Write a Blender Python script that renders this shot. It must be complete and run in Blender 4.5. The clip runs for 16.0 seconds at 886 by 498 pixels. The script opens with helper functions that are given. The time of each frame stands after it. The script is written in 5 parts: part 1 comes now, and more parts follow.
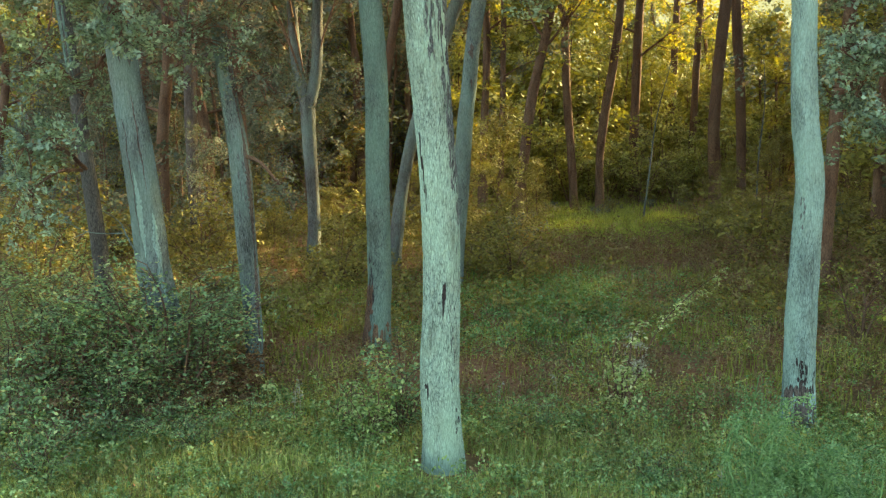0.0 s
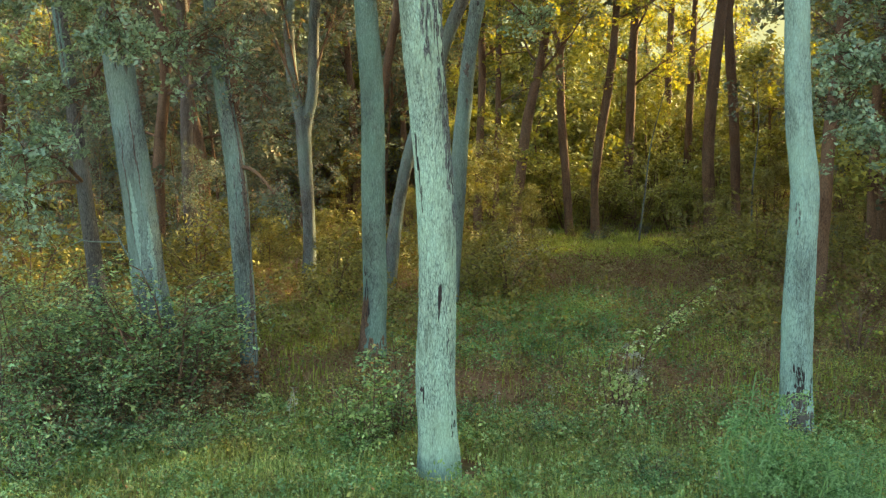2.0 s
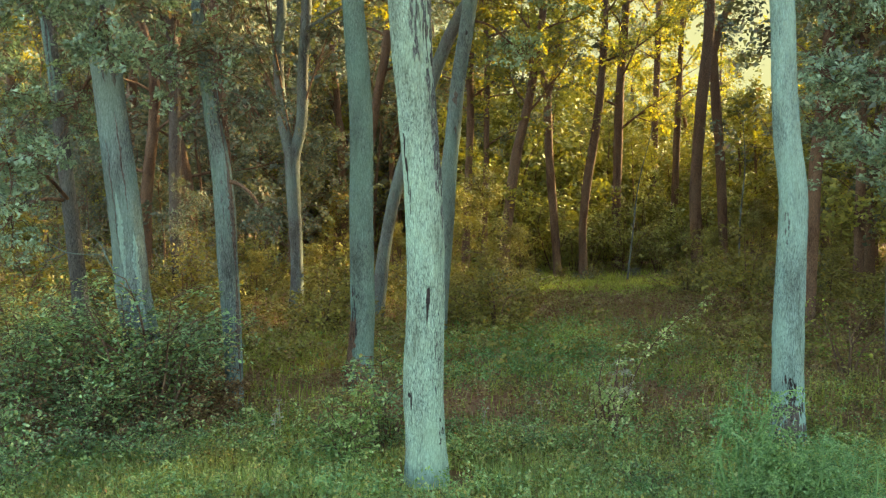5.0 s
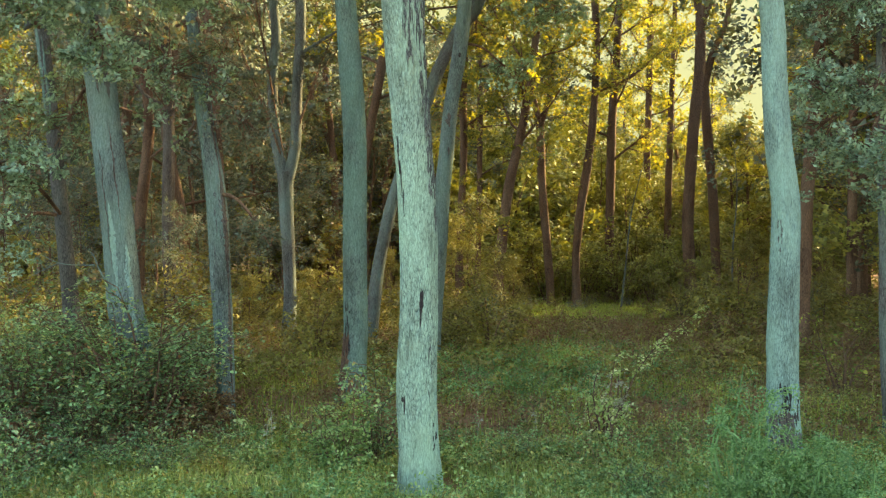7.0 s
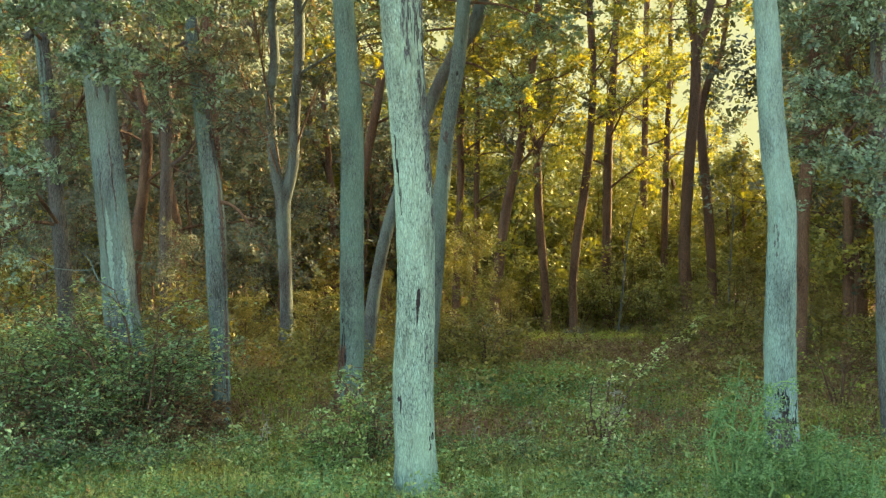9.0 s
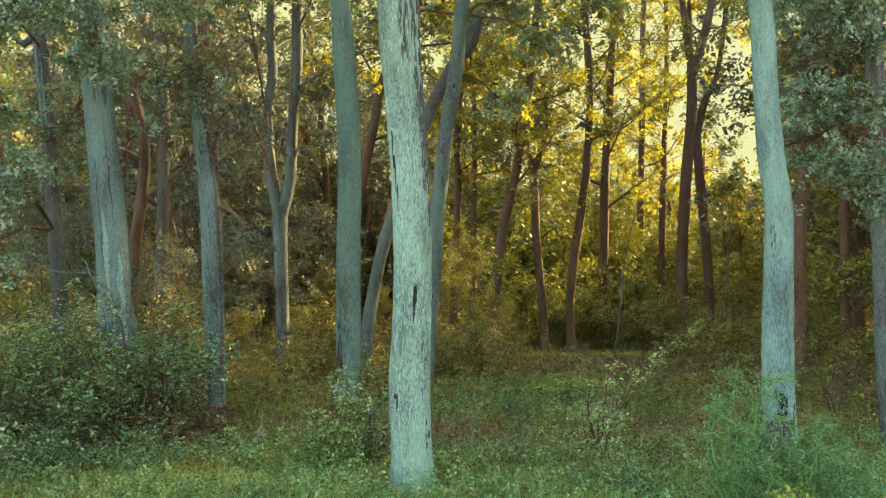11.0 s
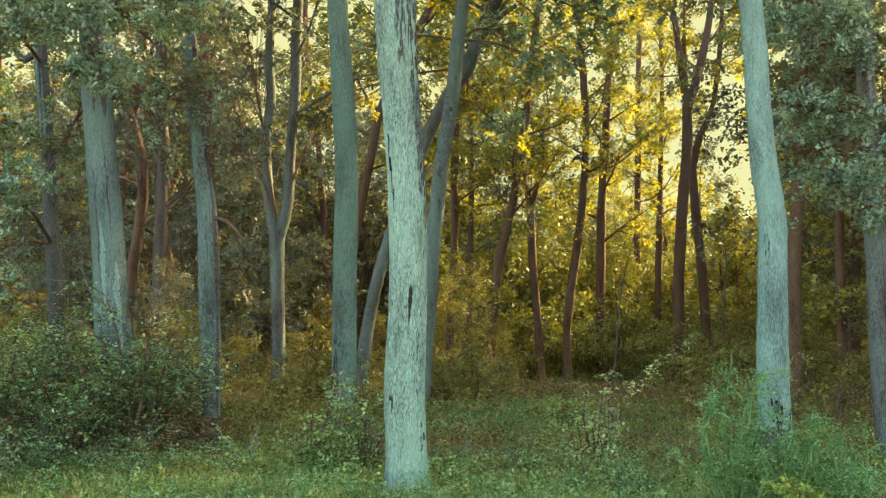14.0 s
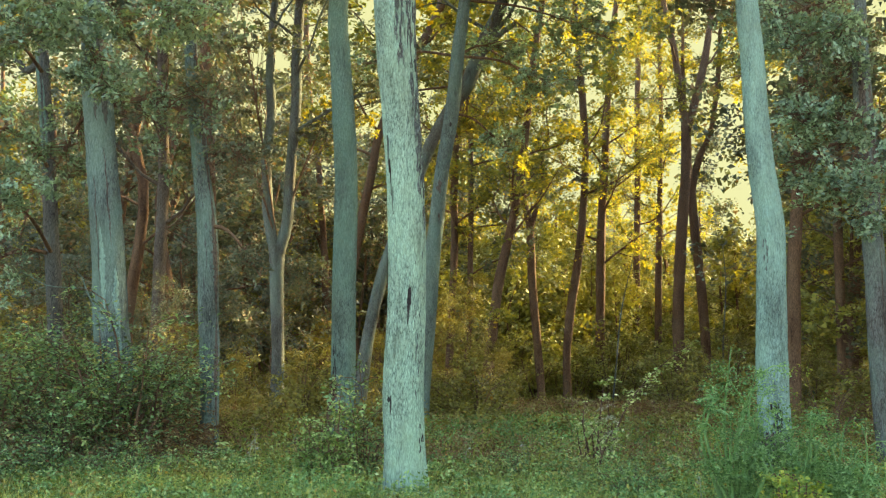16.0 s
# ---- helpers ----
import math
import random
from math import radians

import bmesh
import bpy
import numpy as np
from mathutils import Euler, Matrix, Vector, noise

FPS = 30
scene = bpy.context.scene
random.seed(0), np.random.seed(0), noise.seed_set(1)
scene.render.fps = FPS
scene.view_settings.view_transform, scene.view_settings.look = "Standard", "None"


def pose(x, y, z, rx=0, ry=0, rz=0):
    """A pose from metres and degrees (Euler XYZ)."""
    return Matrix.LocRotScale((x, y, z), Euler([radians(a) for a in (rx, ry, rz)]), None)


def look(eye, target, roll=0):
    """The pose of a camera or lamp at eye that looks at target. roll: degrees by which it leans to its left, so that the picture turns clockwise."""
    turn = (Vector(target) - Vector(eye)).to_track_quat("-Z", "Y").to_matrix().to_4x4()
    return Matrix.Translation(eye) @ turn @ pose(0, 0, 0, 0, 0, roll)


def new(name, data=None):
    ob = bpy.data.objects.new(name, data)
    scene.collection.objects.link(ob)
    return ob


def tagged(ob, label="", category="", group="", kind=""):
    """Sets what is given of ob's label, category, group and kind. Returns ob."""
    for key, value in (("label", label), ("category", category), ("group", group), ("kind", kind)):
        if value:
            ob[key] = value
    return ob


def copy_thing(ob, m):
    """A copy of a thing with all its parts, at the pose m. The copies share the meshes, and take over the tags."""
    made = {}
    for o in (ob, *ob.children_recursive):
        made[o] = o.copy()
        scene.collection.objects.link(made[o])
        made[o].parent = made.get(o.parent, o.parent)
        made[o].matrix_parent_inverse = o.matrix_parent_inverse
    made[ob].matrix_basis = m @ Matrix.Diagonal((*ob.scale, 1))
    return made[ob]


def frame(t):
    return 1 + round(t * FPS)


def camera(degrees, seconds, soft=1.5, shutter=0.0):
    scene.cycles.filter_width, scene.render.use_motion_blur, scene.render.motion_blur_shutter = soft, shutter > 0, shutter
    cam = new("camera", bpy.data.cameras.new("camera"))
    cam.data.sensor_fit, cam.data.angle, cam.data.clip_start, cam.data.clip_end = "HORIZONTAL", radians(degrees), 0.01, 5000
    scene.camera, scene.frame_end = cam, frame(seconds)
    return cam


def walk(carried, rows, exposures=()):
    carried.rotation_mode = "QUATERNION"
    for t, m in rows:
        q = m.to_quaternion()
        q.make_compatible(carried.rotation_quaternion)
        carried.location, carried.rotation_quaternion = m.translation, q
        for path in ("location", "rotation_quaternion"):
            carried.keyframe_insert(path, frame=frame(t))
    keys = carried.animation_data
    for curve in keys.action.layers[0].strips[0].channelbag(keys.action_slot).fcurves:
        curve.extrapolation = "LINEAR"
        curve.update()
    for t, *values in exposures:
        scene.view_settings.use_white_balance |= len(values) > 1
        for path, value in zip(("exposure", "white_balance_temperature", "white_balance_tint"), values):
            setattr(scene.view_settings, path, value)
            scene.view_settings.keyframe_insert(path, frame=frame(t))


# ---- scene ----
# ---- camera ----
cam = camera(48.00, 16.0, soft=1.25)
# seconds, eye, then turn to the left, tilt up and lean, in degrees
PATH = [
    (0, 0.000, 0.000, 4.109, 0.00, -8.41, -0.31),
    (0.5, -0.006, -0.011, 4.025, -0.06, -7.92, -0.36),
    (1, -0.007, -0.022, 3.936, -0.21, -7.44, -0.30),
    (1.5, -0.007, -0.029, 3.844, -0.28, -6.97, -0.26),
    (2, -0.007, -0.031, 3.751, -0.28, -6.42, -0.26),
    (2.5, -0.008, -0.022, 3.658, -0.38, -5.89, -0.28),
    (3, -0.010, -0.007, 3.565, -0.54, -5.38, -0.22),
    (3.5, -0.014, 0.003, 3.473, -0.65, -4.86, -0.22),
    (4, -0.012, 0.007, 3.382, -0.78, -4.36, -0.15),
    (6.5, -0.011, 0.026, 2.923, -1.24, -1.77, -0.10),
    (7, -0.012, 0.018, 2.826, -1.36, -1.18, -0.09),
    (7.5, -0.012, 0.004, 2.730, -1.42, -0.64, -0.07),
    (8, -0.010, -0.005, 2.632, -1.43, -0.14, -0.03),
    (8.5, -0.012, -0.002, 2.529, -1.51, 0.36, 0.02),
    (9, -0.014, 0.010, 2.433, -1.54, 0.85, 0.08),
    (11.5, -0.007, 0.041, 2.042, -1.74, 2.77, 0.19),
    (12, -0.007, 0.033, 1.970, -1.76, 3.20, 0.23),
    (12.5, -0.009, 0.018, 1.898, -1.76, 3.61, 0.25),
    (13, -0.008, 0.008, 1.827, -1.79, 4.01, 0.31),
    (13.5, -0.000, 0.004, 1.758, -1.83, 4.39, 0.32),
    (14, 0.011, 0.007, 1.691, -1.85, 4.75, 0.33),
    (14.5, 0.021, 0.010, 1.626, -1.84, 5.13, 0.38),
    (15, 0.026, 0.011, 1.557, -1.82, 5.53, 0.37),
    (15.5, 0.028, 0.010, 1.483, -1.83, 5.93, 0.41),
    (16, 0.025, 0.009, 1.411, -1.84, 6.32, 0.39),
]


def cam_pose(x, y, z, turn, tilt, lean):
    a, b = radians(turn), radians(tilt)
    way = Vector((-math.sin(a) * math.cos(b), math.cos(a) * math.cos(b), math.sin(b)))
    return look((x, y, z), Vector((x, y, z)) + 2 * way, lean)


walk(cam, [(r[0], cam_pose(*r[1:])) for r in PATH], [(0.0, 2.76, 7280, 4), (16.0, 2.76, 7280, 4)])
# ---- end of camera ----

# ---- light ----
SUN_AZ, SUN_EL = 54.0, 25.0          # degrees to the right of +y, and above the horizon: low behind the wood
world = bpy.data.worlds.new("sky")
scene.world = world
world.use_nodes = True
wn = world.node_tree
wn.nodes.clear()
sky = wn.nodes.new("ShaderNodeTexSky")
sky.sky_type, sky.sun_disc = "NISHITA", False
sky.sun_elevation, sky.sun_rotation = radians(SUN_EL), radians(SUN_AZ)
sky.air_density, sky.dust_density, sky.ozone_density = 1.0, 0.6, 1.5
bg = wn.nodes.new("ShaderNodeBackground")
bg.inputs["Strength"].default_value = 0.15
wout = wn.nodes.new("ShaderNodeOutputWorld")
wn.links.new(sky.outputs[0], bg.inputs["Color"])
wn.links.new(bg.outputs[0], wout.inputs["Surface"])

sun = new("sun", bpy.data.lights.new("sun", "SUN"))
sun.data.energy, sun.data.angle, sun.data.color = 4.0, radians(1.5), (1.0, 0.8, 0.42)
sun_way = Vector((math.sin(radians(SUN_AZ)) * math.cos(radians(SUN_EL)), math.cos(radians(SUN_AZ)) * math.cos(radians(SUN_EL)), math.sin(radians(SUN_EL))))
sun.matrix_world = look(sun_way * 100, (0, 0, 0))


# ---- materials ----
def nodes_of(name):
    m = bpy.data.materials.new(name)
    m.use_nodes = True
    return m, m.node_tree.nodes, m.node_tree.links, m.node_tree.nodes["Principled BSDF"]


def ramp(nodes, links, source, stops):
    r = nodes.new("ShaderNodeValToRGB")
    els = r.color_ramp.elements
    while len(els) < len(stops):
        els.new(0.5)
    for e, (p, c) in zip(els, stops):
        e.position, e.color = p, (*c, 1)
    links.new(source, r.inputs[0])
    return r.outputs[0]


def noise_tex(nodes, links, scale, stretch=(1, 1, 1), detail=5.0, rough=0.6, coords="Object", warp=0.0):
    tc = nodes.new("ShaderNodeTexCoord")
    mp = nodes.new("ShaderNodeMapping")
    mp.inputs["Scale"].default_value = stretch
    links.new(tc.outputs[coords], mp.inputs[0])
    n = nodes.new("ShaderNodeTexNoise")
    n.inputs["Scale"].default_value, n.inputs["Detail"].default_value, n.inputs["Roughness"].default_value = scale, detail, rough
    n.inputs["Distortion"].default_value = warp
    links.new(mp.outputs[0], n.inputs["Vector"])
    return n.outputs["Fac"]


def mix(nodes, links, fac, a, b, mode="MIX"):
    x = nodes.new("ShaderNodeMix")
    x.data_type, x.blend_type = "RGBA", mode
    for sock, v in ((x.inputs[0], fac), (x.inputs[6], a), (x.inputs[7], b)):
        if hasattr(v, "is_output"):
            links.new(v, sock)
        else:
            sock.default_value = v if isinstance(v, float) else (*v, 1)
    return x.outputs[2]


def crack_tex(nodes, links, scale, stretch):
    """How far a place lies from the nearest crack between wavy plates."""
    tc, mp, v = nodes.new("ShaderNodeTexCoord"), nodes.new("ShaderNodeMapping"), nodes.new("ShaderNodeTexVoronoi")
    mp.inputs["Scale"].default_value = stretch
    links.new(tc.outputs["Object"], mp.inputs[0])
    n = nodes.new("ShaderNodeTexNoise")
    n.inputs["Scale"].default_value, n.inputs["Detail"].default_value = scale * 0.8, 3
    links.new(mp.outputs[0], n.inputs["Vector"])
    off = nodes.new("ShaderNodeVectorMath")
    off.operation = "MULTIPLY_ADD"
    off.inputs[1].default_value = (1.6 / scale,) * 3
    links.new(n.outputs["Color"], off.inputs[0])
    links.new(mp.outputs[0], off.inputs[2])
    v.feature = "DISTANCE_TO_EDGE"
    v.inputs["Scale"].default_value = scale
    links.new(off.outputs[0], v.inputs["Vector"])
    return v.outputs["Distance"]


def bark_material(name, dark, mid, pale, lichen, lichen_at=0.56, scale=1.0):
    """Furrowed bark: upright fissures between narrow plates, patches of lichen, stains, at three scales."""
    m, nd, ln, p = nodes_of(name)
    fur = noise_tex(nd, ln, 62 * scale, (1, 1, 0.15), 5, 0.65, warp=0.8)
    fine = noise_tex(nd, ln, 140 * scale, (1, 1, 0.16), 3, 0.6, warp=0.4)
    cell = crack_tex(nd, ln, 34 * scale, (1, 1, 0.26))
    plates = mix(nd, ln, 0.5, ramp(nd, ln, cell, [(0.0, dark), (0.05, mid), (0.16, pale)]), ramp(nd, ln, fur, [(0.37, dark), (0.44, mid), (0.55, pale)]))
    grain = ramp(nd, ln, fine, [(0.36, (0.5, 0.49, 0.5)), (0.5, (1, 1, 1)), (0.7, (1.2, 1.2, 1.15))])
    base = mix(nd, ln, 1.0, plates, grain, "MULTIPLY")
    patch = ramp(nd, ln, noise_tex(nd, ln, 1.5 * scale, (1, 1, 0.45), 6, 0.62), [(lichen_at - 0.1, (0, 0, 0)), (lichen_at + 0.08, (1, 1, 1))])
    body = mix(nd, ln, patch, base, mix(nd, ln, 0.5, base, lichen))
    stain = ramp(nd, ln, noise_tex(nd, ln, 2.6 * scale, (1, 1, 0.25), 7, 0.7), [(0.33, (0.5, 0.45, 0.43)), (0.45, (0.9, 0.87, 0.85)), (0.55, (1.06, 1.06, 1.04))])
    ln.new(mix(nd, ln, 1.0, body, stain, "MULTIPLY"), p.inputs["Base Color"])
    p.inputs["Roughness"].default_value = 0.92
    p.inputs["Specular IOR Level"].default_value = 0.15
    b = nd.new("ShaderNodeBump")
    b.inputs["Strength"].default_value, b.inputs["Distance"].default_value = 1.0, 0.02
    ln.new(mix(nd, ln, 0.5, fur, ramp(nd, ln, cell, [(0.0, (0, 0, 0)), (0.3, (1, 1, 1))])), b.inputs["Height"])
    ln.new(b.outputs[0], p.inputs["Normal"])
    return m


def leaf_material(name, stops, thin=0.45, rough=0.55, patch=0.35, glow=(1.12, 1.15, 0.4)):
    """Leaves: each its own tone, drifts of tone from twig to twig, light shining through, which glow tints."""
    m, nd, ln, p = nodes_of(name)
    geo = nd.new("ShaderNodeNewGeometry")
    tone = ramp(nd, ln, geo.outputs["Random Per Island"], stops)
    drift = ramp(nd, ln, noise_tex(nd, ln, 0.9, detail=3), [(0.3, (1 - patch,) * 3), (0.7, (1 + patch * 0.4,) * 3)])
    colour = mix(nd, ln, 1.0, tone, drift, "MULTIPLY")
    ln.new(colour, p.inputs["Base Color"])
    p.inputs["Roughness"].default_value = rough
    p.inputs["Specular IOR Level"].default_value = 0.2
    t = nd.new("ShaderNodeBsdfTranslucent")
    ln.new(mix(nd, ln, 1.0, colour, glow, "MULTIPLY"), t.inputs["Color"])
    s = nd.new("ShaderNodeMixShader")
    s.inputs[0].default_value = thin
    ln.new(p.outputs[0], s.inputs[1])
    ln.new(t.outputs[0], s.inputs[2])
    ln.new(s.outputs[0], nd["Material Output"].inputs["Surface"])
    return m


BARK_PALE = bark_material("pale_lichened_bark", (0.04, 0.048, 0.044), (0.185, 0.257, 0.2), (0.342, 0.457, 0.345), (0.31, 0.42, 0.28), 0.5)
BARK_TEAL = bark_material("pale_blue_green_bark", (0.06, 0.08, 0.073), (0.165, 0.235, 0.2), (0.25, 0.355, 0.295), (0.27, 0.39, 0.295), 0.5)
BARK_GREEN = bark_material("greenish_bark", (0.045, 0.055, 0.05), (0.115, 0.152, 0.126), (0.18, 0.238, 0.19), (0.135, 0.222, 0.16), 0.5)
BARK_GREY = bark_material("grey_bark", (0.032, 0.034, 0.033), (0.1, 0.118, 0.105), (0.18, 0.215, 0.185), (0.16, 0.23, 0.18), 0.52)
BARK_DARK = bark_material("dark_grey_bark", (0.025, 0.02, 0.018), (0.075, 0.066, 0.058), (0.125, 0.115, 0.1), (0.11, 0.12, 0.095), 0.6)
BARK_BROWN = bark_material("brown_bark", (0.042, 0.021, 0.013), (0.135, 0.075, 0.046), (0.2, 0.12, 0.075), (0.17, 0.12, 0.075), 0.62)
BARK_UMBER = bark_material("umber_bark", (0.026, 0.018, 0.015), (0.088, 0.062, 0.05), (0.15, 0.12, 0.1), (0.125, 0.125, 0.1), 0.62)
BARK_MOTTLED = bark_material("mottled_bark", (0.028, 0.021, 0.02), (0.1, 0.083, 0.074), (0.165, 0.165, 0.148), (0.15, 0.205, 0.165), 0.52)
BARK_SCAR = bark_material("dark_bark_scar", (0.02, 0.017, 0.018), (0.075, 0.075, 0.072), (0.2, 0.22, 0.19), (0.12, 0.13, 0.11), 0.75, 1.7)
BARE_WOOD = bark_material("rotten_dark_wood", (0.012, 0.009, 0.01), (0.035, 0.026, 0.026), (0.07, 0.055, 0.05), (0.06, 0.05, 0.05), 0.8, 2.0)
OAK_LEAF = leaf_material("oak_leaves", [(0.0, (0.108, 0.145, 0.096)), (0.4, (0.235, 0.31, 0.216)), (0.85, (0.372, 0.49, 0.336)), (0.97, (0.255, 0.2, 0.096)), (1.0, (0.255, 0.15, 0.072))], 0.35, 0.5, 0.4)
# golden for crowns in the sun, dull for those out of it: light put into leaf colour
CANOPY_LEAF = leaf_material("sunlit_canopy_leaves", [(0.0, (0.132, 0.147, 0.0585)), (0.45, (0.22, 0.231, 0.09)), (0.8, (0.33, 0.294, 0.081)), (1.0, (0.484, 0.367, 0.063))], 0.5, 0.6, 0.4, (1.55, 1.4, 0.42))
DULL_LEAF = leaf_material("dull_shaded_leaves", [(0.0, (0.095, 0.105, 0.072)), (0.5, (0.155, 0.172, 0.118)), (0.8, (0.23, 0.225, 0.144)), (1.0, (0.28, 0.165, 0.096))], 0.26, 0.6, 0.4, (1.05, 1.1, 0.55))
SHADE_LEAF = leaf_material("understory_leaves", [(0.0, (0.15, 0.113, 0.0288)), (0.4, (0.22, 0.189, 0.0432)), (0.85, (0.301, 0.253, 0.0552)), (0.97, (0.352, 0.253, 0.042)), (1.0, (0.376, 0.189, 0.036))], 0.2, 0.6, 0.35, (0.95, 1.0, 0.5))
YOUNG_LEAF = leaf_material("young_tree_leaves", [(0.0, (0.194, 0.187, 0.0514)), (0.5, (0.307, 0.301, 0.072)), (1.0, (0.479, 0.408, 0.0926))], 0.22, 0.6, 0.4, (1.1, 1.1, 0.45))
HERB_LEAF = leaf_material("herb_leaves", [(0.0, (0.107, 0.0881, 0.0243)), (0.5, (0.276, 0.243, 0.0647)), (0.88, (0.481, 0.441, 0.121)), (0.97, (0.535, 0.381, 0.108)), (1.0, (0.499, 0.176, 0.0673))], 0.3, 0.55, 0.5)
FRESH_LEAF = leaf_material("fresh_leaves", [(0.0, (0.099, 0.154, 0.0475)), (0.5, (0.231, 0.33, 0.101)), (0.9, (0.44, 0.539, 0.214)), (1.0, (0.572, 0.616, 0.285))], 0.35, 0.5)
FEATHER_LEAF = leaf_material("feathery_leaves", [(0.0, (0.092, 0.162, 0.0559)), (0.5, (0.178, 0.306, 0.106)), (1.0, (0.346, 0.492, 0.213))], 0.35, 0.5)
LIME_LEAF = leaf_material("lime_leaves", [(0.0, (0.156, 0.228, 0.055)), (0.6, (0.26, 0.336, 0.066)), (1.0, (0.546, 0.504, 0.099))], 0.4, 0.5)
PALE_LEAF = leaf_material("pale_leaves", [(0.0, (0.23, 0.325, 0.1)), (0.5, (0.378, 0.442, 0.138)), (1.0, (0.743, 0.676, 0.35))], 0.3, 0.5)
FLOWER = leaf_material("withered_flowers", [(0.0, (0.255, 0.23, 0.158)), (0.6, (0.425, 0.385, 0.274)), (1.0, (0.595, 0.541, 0.396))], 0.2, 0.7)
SHRUB_LEAF = leaf_material("shrub_leaves", [(0.0, (0.11, 0.112, 0.05)), (0.4, (0.185, 0.28, 0.118)), (0.8, (0.325, 0.49, 0.215)), (0.96, (0.56, 0.504, 0.186)), (1.0, (0.381, 0.137, 0.0601))], 0.3, 0.5, 0.5)
ROSE_LEAF = leaf_material("reddish_leaves", [(0.0, (0.158, 0.0717, 0.036)), (0.6, (0.272, 0.15, 0.0688)), (1.0, (0.372, 0.29, 0.131))], 0.3, 0.6)
GRASS = leaf_material("grass_blades", [(0.0, (0.158, 0.194, 0.0548)), (0.5, (0.332, 0.394, 0.113)), (0.85, (0.553, 0.59, 0.184)), (1.0, (0.718, 0.564, 0.191))], 0.35, 0.5, 0.5)
SHADE_GRASS = leaf_material("shade_grass", [(0.0, (0.202, 0.216, 0.042)), (0.6, (0.313, 0.336, 0.0644)), (1.0, (0.478, 0.483, 0.112))], 0.35, 0.6)
DRY_GRASS = leaf_material("dry_grass", [(0.0, (0.224, 0.169, 0.078)), (0.6, (0.336, 0.24, 0.111)), (1.0, (0.476, 0.351, 0.182))], 0.3, 0.6)
LITTER = leaf_material("fallen_leaves", [(0.0, (0.16, 0.0749, 0.0356)), (0.5, (0.303, 0.152, 0.0712)), (0.9, (0.399, 0.241, 0.11)), (1.0, (0.478, 0.356, 0.196))], 0.05, 0.75)


def ground_material():
    m, nd, ln, p = nodes_of("forest_soil")
    fine = noise_tex(nd, ln, 14, detail=8, rough=0.7)
    soil = ramp(nd, ln, fine, [(0.3, (0.13, 0.056, 0.026)), (0.5, (0.25, 0.12, 0.058)), (0.7, (0.32, 0.18, 0.085))])
    moss = ramp(nd, ln, fine, [(0.3, (0.06, 0.062, 0.018)), (0.7, (0.14, 0.14, 0.04))])
    where = ramp(nd, ln, noise_tex(nd, ln, 0.35, detail=6), [(0.48, (0, 0, 0)), (0.66, (1, 1, 1))])
    ln.new(mix(nd, ln, where, soil, moss), p.inputs["Base Color"])
    p.inputs["Roughness"].default_value = 0.95
    p.inputs["Specular IOR Level"].default_value = 0.1
    b = nd.new("ShaderNodeBump")
    b.inputs["Strength"].default_value, b.inputs["Distance"].default_value = 0.8, 0.03
    ln.new(fine, b.inputs["Height"])
    ln.new(b.outputs[0], p.inputs["Normal"])
    return m


SOIL = ground_material()


# ---- shapes ----
def mesh_from(name, verts, faces, smooth=False):
    """A mesh from arrays of corners and of faces that all have as many corners."""
    verts, faces = np.asarray(verts, np.float32), np.asarray(faces, np.int32)
    me = bpy.data.meshes.new(name)
    me.vertices.add(len(verts))
    me.vertices.foreach_set("co", verts.ravel())
    me.loops.add(faces.size)
    me.loops.foreach_set("vertex_index", faces.ravel())
    me.polygons.add(len(faces))
    me.polygons.foreach_set("loop_start", np.arange(len(faces), dtype=np.int32) * faces.shape[1])
    me.update(calc_edges=True)
    me.validate()
    if smooth:
        me.polygons.foreach_set("use_smooth", np.ones(len(faces), bool))
    return me


def part(name, me, material, parent=None, label=""):
    if not me.materials:
        me.materials.append(material)
    ob = new(name, me)
    if parent:
        ob.parent = parent
    return tagged(ob, label)


def joined(pieces):
    """Several (corners, faces) with like faces, as one."""
    vs, fs, at = [], [], 0
    for v, f in pieces:
        vs.append(np.asarray(v, float))
        fs.append(np.asarray(f) + at)
        at += len(v)
    return np.concatenate(vs), np.concatenate(fs)


def smooth_line(ctrl, step):
    """Points every step metres on a smooth curve through control points of x, y, z, radius."""
    c = np.array(ctrl, float)
    c = np.concatenate([[2 * c[0] - c[1]], c, [2 * c[-1] - c[-2]]])
    out = []
    for i in range(1, len(c) - 2):
        n = max(2, int(np.linalg.norm(c[i + 1, :3] - c[i, :3]) / step))
        u = np.linspace(0, 1, n, endpoint=False)[:, None]
        p0, p1, p2, p3 = c[i - 1 : i + 3]
        out.append(0.5 * (2 * p1 + (p2 - p0) * u + (2 * p0 - 5 * p1 + 4 * p2 - p3) * u**2 + (3 * p1 - p0 - 3 * p2 + p3) * u**3))
    return np.concatenate([*out, c[-2:-1]])


def bulge(x, y, s, r, rough, ridges, seed):
    """How far bark stands out at a bearing (x, y) and a height s along a stem of radius r."""
    big = 0.0
    if rough:
        big = noise.noise((x * 0.9 + seed, y * 0.9, s * 0.8)) * rough + noise.noise((x * 2 + seed, y * 2, s * 2.6)) * rough * 0.4
    if ridges:
        q = r * 26
        n = noise.noise((x * q + seed, y * q, s * 3.2)) + 0.5 * noise.noise((x * q * 2.1, y * q * 2.1 + seed, s * 7))
        big += ridges * (1 - 3.0 * max(0.0, 0.35 - abs(n)))
    return big


